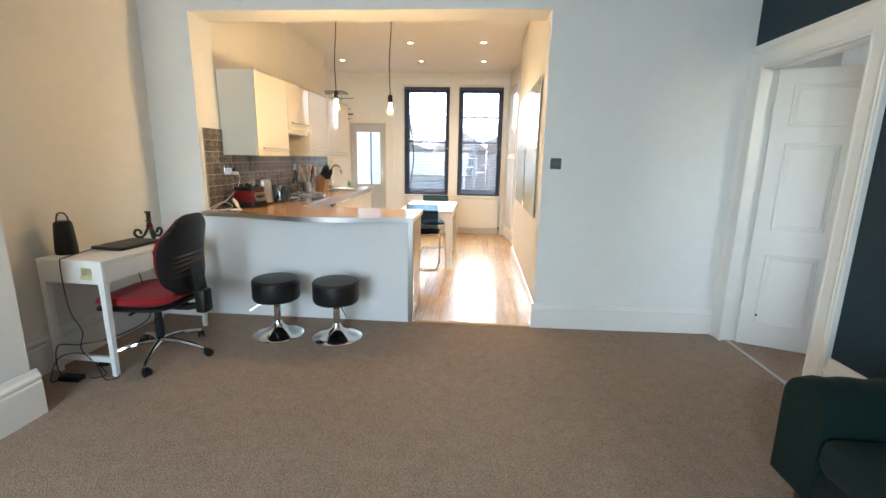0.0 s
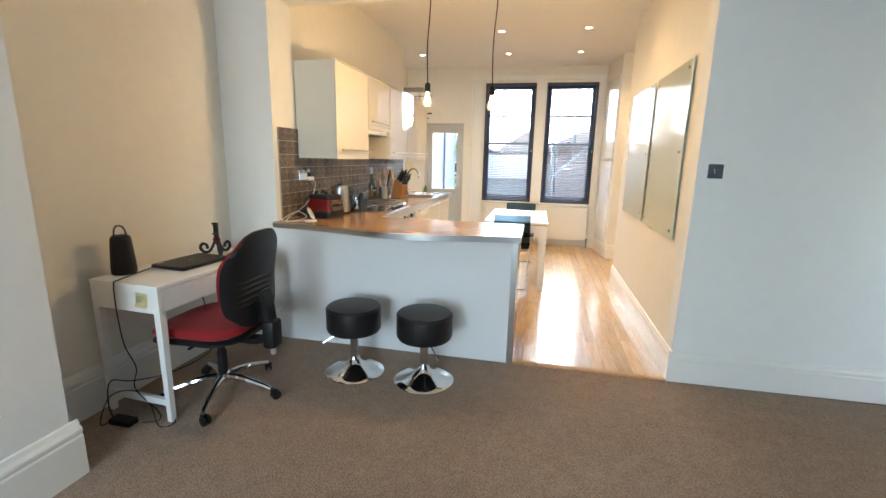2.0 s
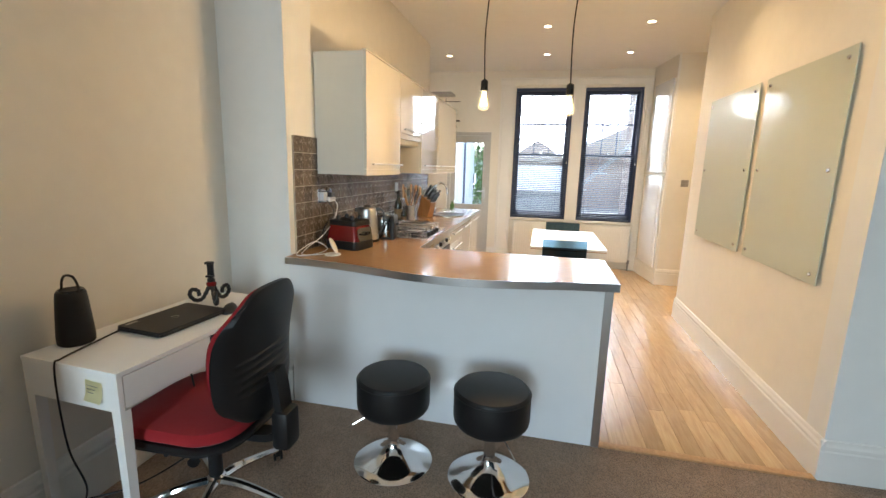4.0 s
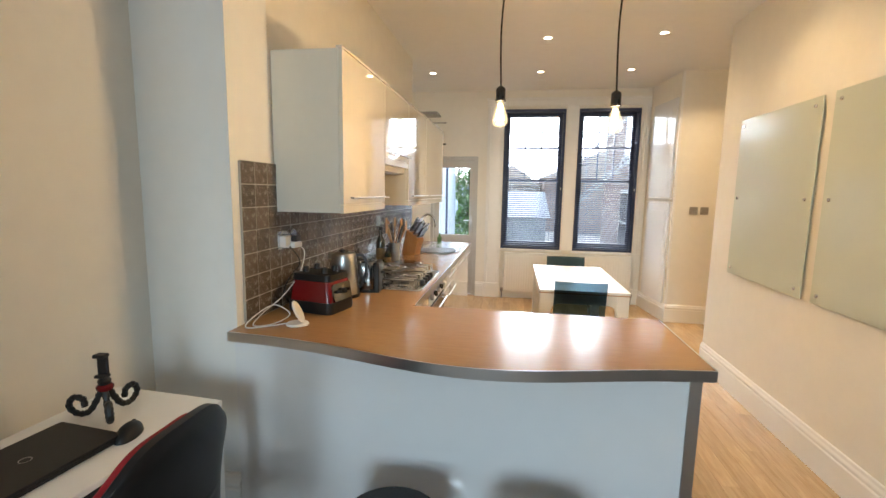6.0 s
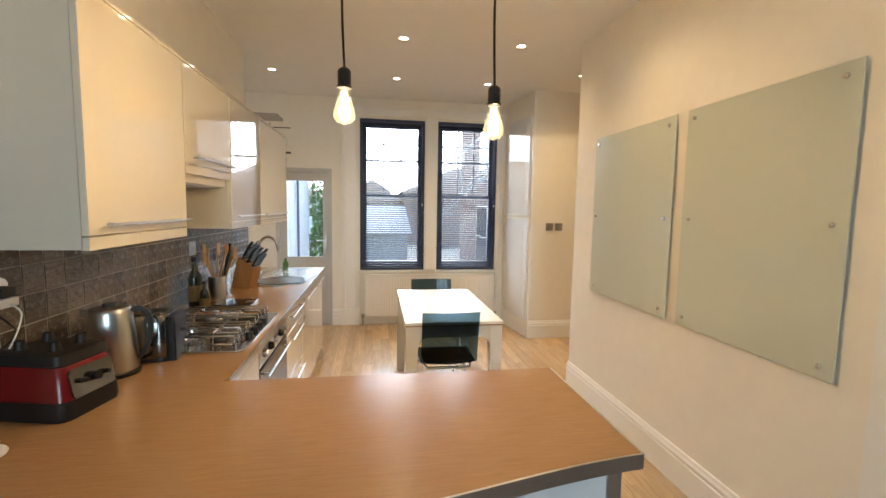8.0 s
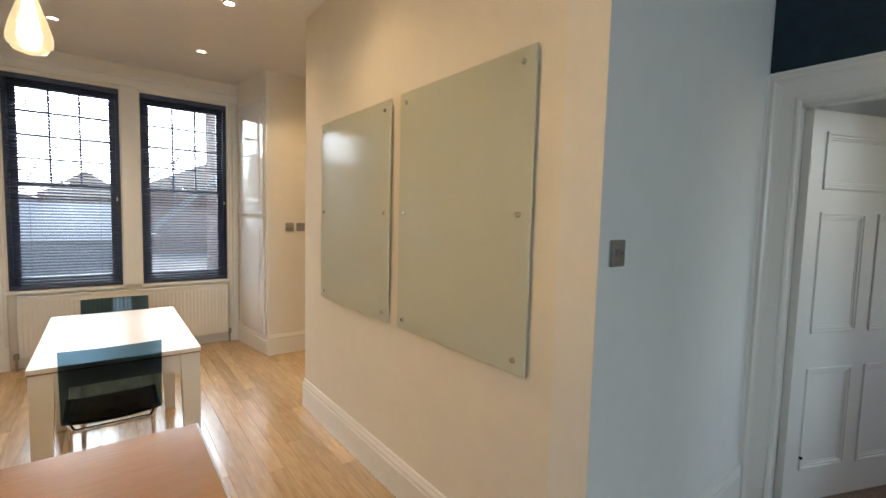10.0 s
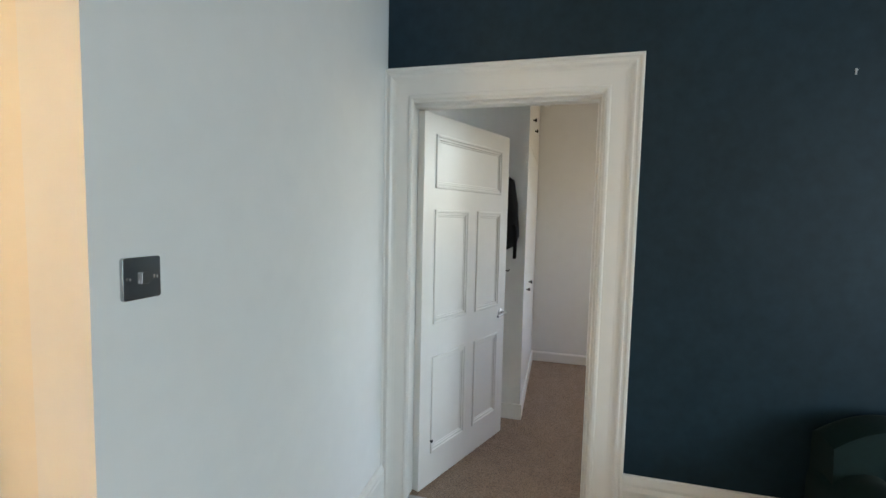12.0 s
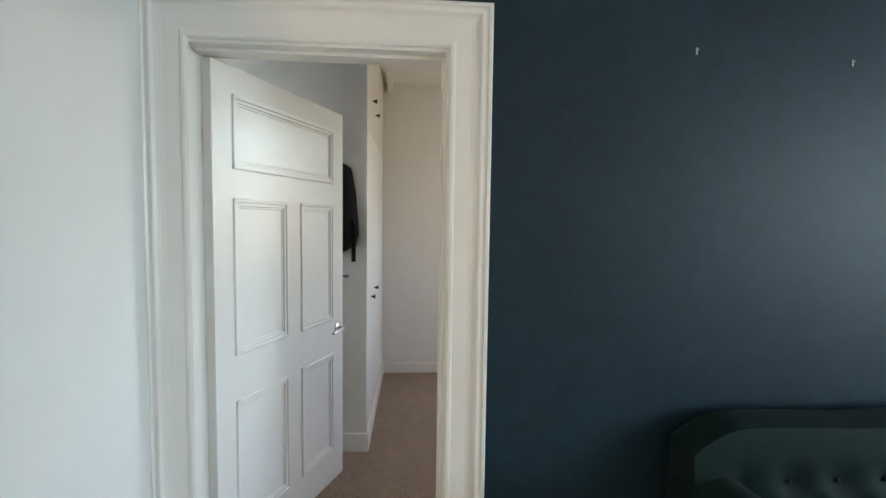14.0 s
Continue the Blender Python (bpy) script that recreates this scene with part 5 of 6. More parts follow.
ch = thing("phone_charger_stand", "white round wireless phone charger stand on the worktop", "charger", pose(-2.055, 3.765, WT, 0, 0, 30))
part("foot", lathe(bmesh.new(), [(0, 0), (0.046, 0), (0.048, 0.003), (0.044, 0.008), (0, 0.009)], 28), M_WHITEPLASTIC, ch, smooth=True)
part("disc", lathe(bmesh.new(), [(0, 0), (0.047, 0), (0.050, 0.004), (0.047, 0.009), (0, 0.010)], 28, pose(0.0, 0.0, 0.055, 64, 0, 78)), M_WHITEPLASTIC, ch, smooth=True)
wc = thing("white_cable", "white charging cable looped on the worktop", "cable")
part("lead", sweep(bmesh.new(), smooth_path([(-2.10, 3.76, WT + 0.004), (-2.16, 3.70, WT + 0.004), (-2.235, 3.67, WT + 0.004), (-2.24, 3.74, WT + 0.03), (-2.20, 3.83, WT + 0.06), (-2.13, 3.84, WT + 0.02), (-2.15, 3.74, WT + 0.004),
                                               (-2.22, 3.70, WT + 0.004), (-2.23, 3.80, WT + 0.035), (-2.20, 3.90, WT + 0.08), (-2.165, 4.00, WT + 0.17), (-2.175, 4.08, WT + 0.265), (-2.215, 4.09, WT + 0.30)], 8), 0.0026, 6), M_CABLE_W, wc, smooth=True)

# socket with plug and adapter above the worktop
so = thing("wall_socket", "steel double wall socket with plugs on the tiled splashback", "socket", pose(KX0 + 0.010, 4.06, 1.245, 90, 0, 90))
part("plate", extrude(bmesh.new(), rounded(0.148, 0.088, 0.006), 0.008, bevel=0.001), M_CHROME, so)
part("timer_plug", lathe(bmesh.new(), [(0, 0), (0.030, 0), (0.030, 0.022), (0.025, 0.028), (0, 0.028)], 20, pose(0.036, 0.022, 0.008)), M_CHROME, so, smooth=True)
part("plug", boxes((-0.058, -0.010, -0.030, 0.022, 0.008, 0.040), bevel=0.005), M_WHITEPLASTIC, so, "white plug")
part("adapter", boxes((-0.012, 0.065, -0.040, -0.012, 0.008, 0.062), bevel=0.005), M_WHITEPLASTIC, so, "white charger plug")
part("black_plug", boxes((0.010, 0.060, -0.010, 0.020, 0.030, 0.058), bevel=0.002), M_BLACK, so)
bc_ = thing("black_cable", "black appliance cable hanging below the socket", "cable")
part("lead", sweep(bmesh.new(), smooth_path([(-2.225, 4.03, 1.215), (-2.21, 4.08, 1.16), (-2.23, 4.13, 1.11), (-2.24, 4.05, 1.06), (-2.235, 3.98, 1.00), (-2.22, 4.02, 0.935), (-2.17, 4.06, 0.93)], 7), 0.0035, 6), M_BLACK, bc_, smooth=True)
so2 = thing("wall_socket", "steel wall socket on the tiles behind the hob", "socket", pose(KX0 + 0.010, 5.55, 1.245, 90, 0, 90))
part("plate", extrude(bmesh.new(), rounded(0.086, 0.086, 0.006), 0.008, bevel=0.001), M_STEEL, so2)
part("rocker", boxes((-0.01, 0.01, 0.012, 0.03, 0.008, 0.013)), M_WHITEPLASTIC, so2)

# bottles, utensil jars, knife block behind the hob
for k, (bx, by, r, h, mat, lab) in enumerate(((-2.17, 5.32, 0.036, 0.30, M_BOTTLE, "dark green wine bottle on the worktop"), (-2.09, 5.24, 0.026, 0.17, M_BOTTLE, "small dark sauce bottle on the worktop"),
                                              (-2.20, 5.42, 0.032, 0.27, M_BOTTLE, "dark glass oil bottle on the worktop"))):
    b_ = thing("bottle", lab, "bottle", pose(bx, by, WT), group="bottles")
    part("glass", lathe(bmesh.new(), [(0, 0), (r, 0), (r, h * 0.58), (r * 0.85, h * 0.66), (r * 0.38, h * 0.76), (r * 0.36, h * 0.95), (0, h * 0.95)], 20), mat, b_, smooth=True)
    part("cap", lathe(bmesh.new(), [(r * 0.42, h * 0.90), (r * 0.42, h), (0, h)], 14), M_BLACK, b_)
    part("label", lathe(bmesh.new(), [(r + 0.0006, h * 0.15), (r + 0.0006, h * 0.45)], 20), M_BOTTLELABEL, b_, "dull gold paper label")
random.seed(5)
for k, (bx, by, r, h, mat, lab) in enumerate(((-2.13, 5.56, 0.05, 0.15, M_STEEL, "steel utensil pot full of wooden spoons"), (-2.15, 5.74, 0.05, 0.16, M_GLASS, "glass jar full of kitchen utensils"))):
    u_ = thing("utensil_pot", lab, "pot", pose(bx, by, WT), group="utensil pots")
    part("pot", lathe(bmesh.new(), [(0, 0), (r, 0), (r, h), (r - 0.003, h), (r - 0.003, 0.004), (0, 0.004)], 24), mat, u_, smooth=True)
    for q in range(7):
        a = random.uniform(0, 6.28)
        tl = random.uniform(0.2, 0.9) * r
        tx, ty = math.cos(a) * (r * 0.75 + tl), math.sin(a) * (r * 0.75 + tl)
        hh = random.uniform(0.24, 0.31)
        bm = bmesh.new()
        sweep(bm, [(-tx * 0.35, -ty * 0.35, 0.008), (tx * 0.9, ty * 0.9, hh)], 0.0055, 7)
        if q % 3:
            lathe(bm, [(0, -0.032), (0.012, -0.026), (0.022, 0.004), (0.018, 0.024), (0, 0.032)], 12, Matrix.Translation((tx, ty, hh + 0.02)) @ Matrix.Rotation(a, 4, 'Z') @ Matrix.Diagonal((0.35, 1, 1, 1)))
        else:
            box(bm, tx - 0.004, tx + 0.004, ty - 0.025, ty + 0.025, hh - 0.02, hh + 0.06, bevel=0.003, seg=1)
        part("utensil", bm, (M_SPOON, M_KNIFEWOOD, M_STEEL)[q % 3] if k == 0 else (M_SPOON, M_STEEL, M_BLACK)[q % 3], u_, smooth=True)
kb = thing("knife_block", "slanted wooden knife block with black handled knives", "knife block", pose(-2.09, 5.98, WT, 0, 0, -18))
part("block", extrude(bmesh.new(), [(-0.07, 0), (0.07, 0), (0.11, 0.15), (-0.01, 0.225)], 0.10, pose(0, 0.05, 0, 90)), M_KNIFEWOOD, kb)
for r_ in range(3):
    for q in range(4):
        y_ = -0.036 + 0.024 * q
        bx, bz = 0.095 - 0.040 * r_, 0.158 + 0.026 * r_
        ln_ = 1.0 + 0.22 * ((q + r_) % 3)
        bm = bmesh.new()
        sweep(bm, smooth_path([(bx, y_, bz), (bx + 0.028 * ln_, y_, bz + 0.046 * ln_), (bx + 0.060 * ln_, y_ * 1.15, bz + 0.090 * ln_)], 3), 0.0085, 4, flat=(0.024, 0.013))
        kh = part("knife_handle", bm, M_BLACKGLOSS, kb)
        part("bolster", sweep(bmesh.new(), [(bx - 0.004, y_, bz - 0.006), (bx + 0.004, y_, bz + 0.007)], 0.009, 4, flat=(0.025, 0.014)), M_STEEL, kh)
scl = thing("kitchen_scale", "flat black glass kitchen scale beside the hob", "scale", pose(-1.98, 5.42, WT))
part("plate", extrude(bmesh.new(), rounded(0.22, 0.17, 0.015), 0.014, bevel=0.002), M_BLACKGLOSS, scl)
part("display", boxes((0.06, 0.10, -0.03, 0.03, 0.0142, 0.0148)), M_GREYMETAL, scl)

# ---- rack and shelf beyond the cabinets ----
sh = thing("wall_shelf", "grey floating shelf high in the alcove", "shelf")
part("board", boxes((KX0 - 0.398, -2.02, 6.86, 7.12, 2.325, 2.35), bevel=0.002), M_GREYMETAL, sh)
rk = thing("wire_rack", "black wire plate rack under the alcove shelf", "rack")
for k, z in enumerate((2.28, 2.12, 2.04, 1.97)):
    part("rail", sweep(bmesh.new(), [(KX0 - 0.398, 7.2, z), (-1.97 - 0.04 * (k % 2), 7.2, z)], 0.005 if k != 2 else 0.011, 6), M_BLACK, rk)
for x in (-2.35, -2.16):
    part("upright", sweep(bmesh.new(), [(x, 7.2, 1.95), (x, 7.2, 2.325)], 0.004, 6), M_BLACK, rk)
part("bracket", boxes((KX0 - 0.399, KX0 - 0.385, 7.17, 7.23, 1.94, 2.32)), M_BLACK, rk)

# ---- glass boards ----
for y0, y1, z0, z1, lab in ((3.945, 4.805, 0.902, 2.064, "large frosted glass board on steel standoffs"), (4.897, 5.797, 0.902, 2.062, "frosted glass board on steel standoffs, nearer the lobby")):
    g = thing("glass_board", lab, "board", group="glass boards")
    part("pane", extrude(bmesh.new(), [(y, z) for y, z in ((y0, z0), (y1, z0), (y1, z1), (y0, z1))], 0.006, Matrix(((0, 0, 1, KX1 - 0.021), (1, 0, 0, 0), (0, 1, 0, 0), (0, 0, 0, 1))), bevel=0.001, seg=1), M_BOARD, g)
    for y in (y0 + 0.055, y1 - 0.055):
        for z in (z0 + 0.05, (z0 + z1) / 2, z1 - 0.05):
            part("standoff", lathe(bmesh.new(), [(0, 0.030), (0.009, 0.030), (0.011, 0.027), (0.011, 0.0215), (0.008, 0.016), (0.008, -0.001), (0, -0.001)], 16, pose(KX1, y, z, 0, -90)), M_CHROME, g, smooth=True)

# ---- dining table and chairs ----
t = thing("dining_table", "white dining table under the window", "table", pose(-0.60, 6.10, 0, 0, 0, 0))
part("tabletop", extrude(bmesh.new(), rounded(0.68, 1.20, 0.008, 2), 0.022, pose(0, 0, 0.728), bevel=0.003), M_DESK, t)
part("edge_band", extrude(bmesh.new(), rounded(0.676, 1.196, 0.008, 2), 0.006, pose(0, 0, 0.7215)), M_KNIFEWOOD, t)
part("apron", boxes((-0.325, 0.325, -0.585, -0.565, 0.64, 0.721), (-0.325, 0.325, 0.565, 0.585, 0.64, 0.721), (-0.325, -0.305, -0.565, 0.565, 0.64, 0.721), (0.305, 0.325, -0.565, 0.565, 0.64, 0.721)), M_DESK, t)
for sx in (-1, 1):
    for sy in (-1, 1):
        b = bmesh.new()
        bmesh.ops.create_cube(b, size=1)
        for v in b.verts:
            w = 0.088 if v.co.z > 0 else 0.062
            v.co = Vector((sx * (0.334 - w / 2) + v.co.x * w, sy * (0.594 - w / 2) + v.co.y * w, 0.72 if v.co.z > 0 else 0))
        part("leg", b, M_DESK, t)
# rounded corners where the apron runs into the legs
fil = [(0, 0)] + [(0.07 - 0.07 * math.sin(radians(90 * k / 6)), 0.07 - 0.07 * math.cos(radians(90 * k / 6))) for k in range(7)]
for sx in (-1, 1):
    for sy in (-1, 1):
        part("corner_fillet", extrude(bmesh.new(), fil, 0.02, Matrix(((-sx, 0, 0, sx * 0.247), (0, 0, -sy, sy * 0.585), (0, -1, 0, 0.641), (0, 0, 0, 1)))), M_DESK, t)
        part("corner_fillet", extrude(bmesh.new(), fil, 0.02, Matrix(((0, 0, -sx, sx * 0.325), (-sy, 0, 0, sy * 0.507), (0, -1, 0, 0.641), (0, 0, 0, 1)))), M_DESK, t)


def dining_chair(m):
    c = thing("dining_chair", "smoked teal clear plastic chair on a chrome sled frame", "chair", m, group="chairs at the dining table")
    W = 0.39
    prof = [(0.40, 0.435), (0.36, 0.448), (0.20, 0.443), (0.06, 0.436), (0.015, 0.455), (-0.01, 0.50), (-0.03, 0.60), (-0.055, 0.72), (-0.075, 0.83)]
    prof = [(p.x, p.y) for p in smooth_path([(a, b, 0) for a, b in prof], 4)]
    bm = bmesh.new()
    rows = []
    for k in range(9):
        v = -1 + 2 * k / 8
        rows.append([bm.verts.new((v * W / 2, y + 0.020 * v * v * (1 if z > 0.5 else 0), z + (0.018 * v * v if z <= 0.5 else 0))) for y, z in prof])
    for a, b in zip(rows, rows[1:]):
        for k in range(len(prof) - 1):
            bm.faces.new((a[k], a[k + 1], b[k + 1], b[k]))
    bmesh.ops.solidify(bm, geom=bm.faces[:], thickness=0.006)
    part("shell", bm, M_TEAL, c, smooth=True)
    part("seat_pad", extrude(bmesh.new(), rounded(0.35, 0.32, 0.05), 0.012, pose(0, 0.20, 0.452), bevel=0.004), M_LEATHER, c)
    for s in (-1, 1):
        x = s * 0.185
        part("frame_tube", sweep(bmesh.new(), smooth_path([(x * 0.8, 0.02, 0.425), (x, 0.18, 0.425), (x, 0.36, 0.42), (x, 0.40, 0.38), (x, 0.385, 0.20), (x, 0.37, 0.03), (x, 0.33, 0.011), (x, 0.10, 0.011), (x, -0.06, 0.011)], 5), 0.0105, 10), M_CHROME, c, smooth=True)
    part("rear_foot_bar", sweep(bmesh.new(), [(-0.185, -0.06, 0.011), (0.185, -0.06, 0.011)], 0.0105, 10), M_CHROME, c, smooth=True)
    part("seat_bar", sweep(bmesh.new(), [(-0.148, 0.02, 0.425), (0.148, 0.02, 0.425)], 0.0105, 10), M_CHROME, c, smooth=True)
    return c


ch1 = dining_chair(pose(-0.635, 5.50, 0))
copy_thing(ch1, pose(-0.60, 6.76, 0, 0, 0, 180))

# ---- radiator ----
rd = thing("radiator", "white ribbed panel radiator below the windows", "radiator", pose(-1.275, WY - 0.10, 0))
part("panel", boxes((0, 1.70, 0.0, 0.05, 0.12, 0.655), bevel=0.006), M_GLOSS, rd)
for k in range(50):
    part("rib", boxes((0.012 + 0.0337 * k, 0.012 + 0.0337 * k + 0.020, -0.007, 0.002, 0.155, 0.62), bevel=0.003), M_GLOSS, rd)
part("top_grille", boxes((0, 1.70, -0.008, 0.06, 0.655, 0.665)), M_GLOSS, rd)
for x in (-0.02, 1.715):
    part("valve", lathe(bmesh.new(), [(0.010, 0.0), (0.010, 0.10), (0.020, 0.105), (0.020, 0.155), (0, 0.16)], 14, pose(x, 0.02, 0)), M_GREYMETAL, rd)
for x in (0.2, 1.5):
    part("wall_bracket", boxes((x, x + 0.03, 0.05, 0.10, 0.3, 0.5)), M_GLOSS, rd)

# ---- pendants and downlights ----
for px, py, pz in PENDANTS:
    p = thing("pendant_lamp_fitting", "bare filament bulb on a long black twisted flex", "lamp", pose(px, py, 0), group="pendants over the bar")
    part("ceiling_rose", lathe(bmesh.new(), [(0, KZ), (0.05, KZ), (0.05, KZ - 0.02), (0.012, KZ - 0.03), (0, KZ - 0.03)], 20), M_BLACK, p, smooth=True)
    part("flex", sweep(bmesh.new(), smooth_path([(0.006, 0, KZ - 0.02), (0.012, 0.004, 2.5), (-0.006, 0, 2.2), (0, 0, 1.946 + pz)], 8), 0.0042, 6), M_BLACK, p, smooth=True)
    part("bulb_holder", lathe(bmesh.new(), [(0.006, 1.950 + pz), (0.018, 1.942 + pz), (0.021, 1.935 + pz), (0.021, 1.894 + pz), (0.0235, 1.891 + pz), (0.0235, 1.885 + pz), (0, 1.885 + pz)], 22), M_BLACKGLOSS, p, "black bulb holder", smooth=True)
    bulb = part("bulb", lathe(bmesh.new(), [(0.013, 1.885 + pz), (0.014, 1.874 + pz), (0.027, 1.835 + pz), (0.034, 1.809 + pz), (0.034, 1.795 + pz), (0.024, 1.780 + pz), (0.0, 1.772 + pz)], 24), M_BULBGLASS, p, "clear teardrop bulb", smooth=True)
    bulb.visible_shadow = False
    fl = bmesh.new()
    for a in range(6):
        q = Matrix.Rotation(radians(60 * a), 4, 'Z')
        sweep(fl, [q @ Vector((0.005, 0, 1.874 + pz)), q @ Vector((0.016, 0, 1.805 + pz))], 0.0022, 5)
    part("filament", fl, M_FILAMENT, bulb, "glowing filament").visible_shadow = False
for sx, sy in SPOTS:
    d = thing("downlight", "small round recessed ceiling downlight, lit", "lamp", pose(sx, sy, KZ), group="kitchen downlights")
    part("bezel", lathe(bmesh.new(), [(0.030, 0), (0.042, 0), (0.042, -0.003), (0.031, -0.006), (0.030, 0)], 24), M_CHROME, d, smooth=True)
    part("lens", lathe(bmesh.new(), [(0.030, -0.001), (0.0, -0.001)], 20), M_SPOTLIGHT, d)

# ---- kitchen windows, casing and blinds ----
M_SASH = material("navy_sash_paint", (0.045, 0.058, 0.115), rough=0.35, vary=0.06)
for wi, (x0, x1) in enumerate(WIN):
    w = thing("window_%d" % (wi + 1), "navy sash window with small panes in the upper sash", "window", kind="structure")
    yb = WY + 0.12
    mid = 1.67
    part("window_frame", boxes((x0, x0 + 0.03, WY + 0.02, yb + 0.06, WZ0, WZ1), (x1 - 0.03, x1, WY + 0.02, yb + 0.06, WZ0, WZ1), (x0 + 0.03, x1 - 0.03, WY + 0.02, yb + 0.06, WZ1 - 0.03, WZ1), (x0 + 0.03, x1 - 0.03, WY + 0.02, yb + 0.06, WZ0, WZ0 + 0.03)), M_SASH, w)
    a, b = x0 + 0.03, x1 - 0.03
    up = part("upper_sash", boxes((a, a + 0.05, yb, yb + 0.04, mid - 0.02, WZ1 - 0.03), (b - 0.05, b, yb, yb + 0.04, mid - 0.02, WZ1 - 0.03), (a + 0.05, b - 0.05, yb, yb + 0.04, WZ1 - 0.085, WZ1 - 0.03), (a + 0.05, b - 0.05, yb, yb + 0.04, mid - 0.02, mid + 0.025)), M_SASH, w)
    lo = part("lower_sash", boxes((a, a + 0.05, yb - 0.045, yb - 0.005, WZ0 + 0.03, mid + 0.02), (b - 0.05, b, yb - 0.045, yb - 0.005, WZ0 + 0.03, mid + 0.02), (a + 0.05, b - 0.05, yb - 0.045, yb - 0.005, mid - 0.025, mid + 0.02), (a + 0.05, b - 0.05, yb - 0.045, yb - 0.005, WZ0 + 0.03, WZ0 + 0.11)), M_SASH, w)
    for k in (1, 2):
        x = a + 0.05 + (b - a - 0.10) * k / 3
        part("glazing_bar", boxes((x - 0.008, x + 0.008, yb + 0.005, yb + 0.035, mid + 0.025, WZ1 - 0.085)), M_SASH, up)
    for k in (1, 2, 3):
        z = mid + 0.025 + (WZ1 - 0.085 - mid - 0.025) * k / 4
        part("glazing_bar", boxes((a + 0.05, b - 0.05, yb + 0.008, yb + 0.032, z - 0.008, z + 0.008)), M_SASH, up)
    pn = part("pane", boxes((a + 0.05, b - 0.05, yb + 0.018, yb + 0.022, mid + 0.025, WZ1 - 0.085)), M_GLASS, up)
    pn.visible_shadow = False
    pn = part("pane", boxes((a + 0.05, b - 0.05, yb - 0.028, yb - 0.024, WZ0 + 0.11, mid - 0.025)), M_GLASS, lo)
    pn.visible_shadow = False
    part("catch", boxes(((a + b) / 2 - 0.02, (a + b) / 2 + 0.02, yb - 0.05, yb - 0.02, mid + 0.02, mid + 0.035)), M_CHROME, w)
    part("window_sill", boxes((x0 - 0.02, x1 + 0.02, WY - 0.035, WY + 0.02, WZ0 - 0.03, WZ0 + 0.0), bevel=0.004), M_GLOSS, w)
    bl_ = thing("venetian_blind", "navy aluminium venetian blind with open slats", "blind", group="kitchen blinds")
    part("headrail", boxes((x0 + 0.006, x1 - 0.006, WY - 0.004, WY + 0.03, WZ1 - 0.045, WZ1 - 0.005), bevel=0.002), M_NAVYFRAME, bl_)
    ns_ = 66
    zt, zb = WZ1 - 0.06, WZ0 + 0.055
    me = None
    for k in range(ns_):
        z = zt - (zt - zb) * k / (ns_ - 1)
        if me is None:
            bm = bmesh.new()
            tilt = 0.0056
            vs = [[bm.verts.new((x, yy, zz)) for x in (x0 + 0.010, x1 - 0.010)] for yy, zz in ((WY, -tilt * 1.4), (WY + 0.006, -tilt * 0.55), (WY + 0.0125, tilt * 0.15), (WY + 0.019, tilt * 0.8), (WY + 0.025, tilt * 1.3))]
            for p_, q_ in zip(vs, vs[1:]):
                bm.faces.new((p_[0], p_[1], q_[1], q_[0]))
            bmesh.ops.solidify(bm, geom=bm.faces[:], thickness=0.0008)
            s_ = part("slat", bm, M_NAVYFRAME, bl_, m=pose(0, 0, z))
            me = s_.data
        else:
            s_ = new("slat", me)
            s_.parent = bl_
            s_.location = (0, 0, z)
    part("bottom_rail", boxes((x0 + 0.008, x1 - 0.008, WY, WY + 0.026, WZ0 + 0.012, WZ0 + 0.032), bevel=0.003), M_NAVYFRAME, bl_)
    for x in (x0 + 0.16, x1 - 0.16):
        part("ladder_cord", boxes((x - 0.001, x + 0.001, WY - 0.001, WY + 0.0, WZ0 + 0.03, WZ1 - 0.04)), M_NAVYFRAME, bl_)
    part("wand", sweep(bmesh.new(), [(x1 - 0.05, WY - 0.012, WZ1 - 0.05), (x1 - 0.05, WY - 0.012, 1.62)], 0.004, 6), M_NAVYFRAME, bl_)
    part("tassel", lathe(bmesh.new(), [(0, 1.54), (0.008, 1.545), (0.005, 1.575), (0, 1.578)], 8, pose(x1 - 0.03, WY - 0.012, 0)), M_WHITEPLASTIC, bl_)

cs = bmesh.new()
for x0, x1, d in ((-1.56, -1.345, 0.030), (-0.507, -0.355, 0.022), (0.448, 0.545, 0.030)):
    z0 = 0.0 if d > 0.025 else WZ0
    box(cs, x0, x1, WY - d, WY + 0.0, z0, 2.66, bevel=0.004, seg=1)
    if d > 0.025:
        box(cs, x0 + 0.02, x0 + 0.045, WY - d - 0.012, WY - d + 0.002, z0 + 0.22, 2.64, bevel=0.004, seg=1)
        box(cs, x1 - 0.045, x1 - 0.02, WY - d - 0.010, WY - d + 0.002, z0 + 0.22, 2.64, bevel=0.004, seg=1)
        box(cs, x0 - 0.006, x1 + 0.004, WY - d - 0.014, WY, 0.0, 0.21, bevel=0.004, seg=1)
box(cs, -1.57, 0.548, WY - 0.034, WY, 2.66, 2.74, bevel=0.004, seg=1)
box(cs, -1.58, 0.548, WY - 0.050, WY, 2.74, 2.765, bevel=0.005, seg=2)
structure("window_trim", cs, M_GLOSS, "white moulded casing round the kitchen windows")
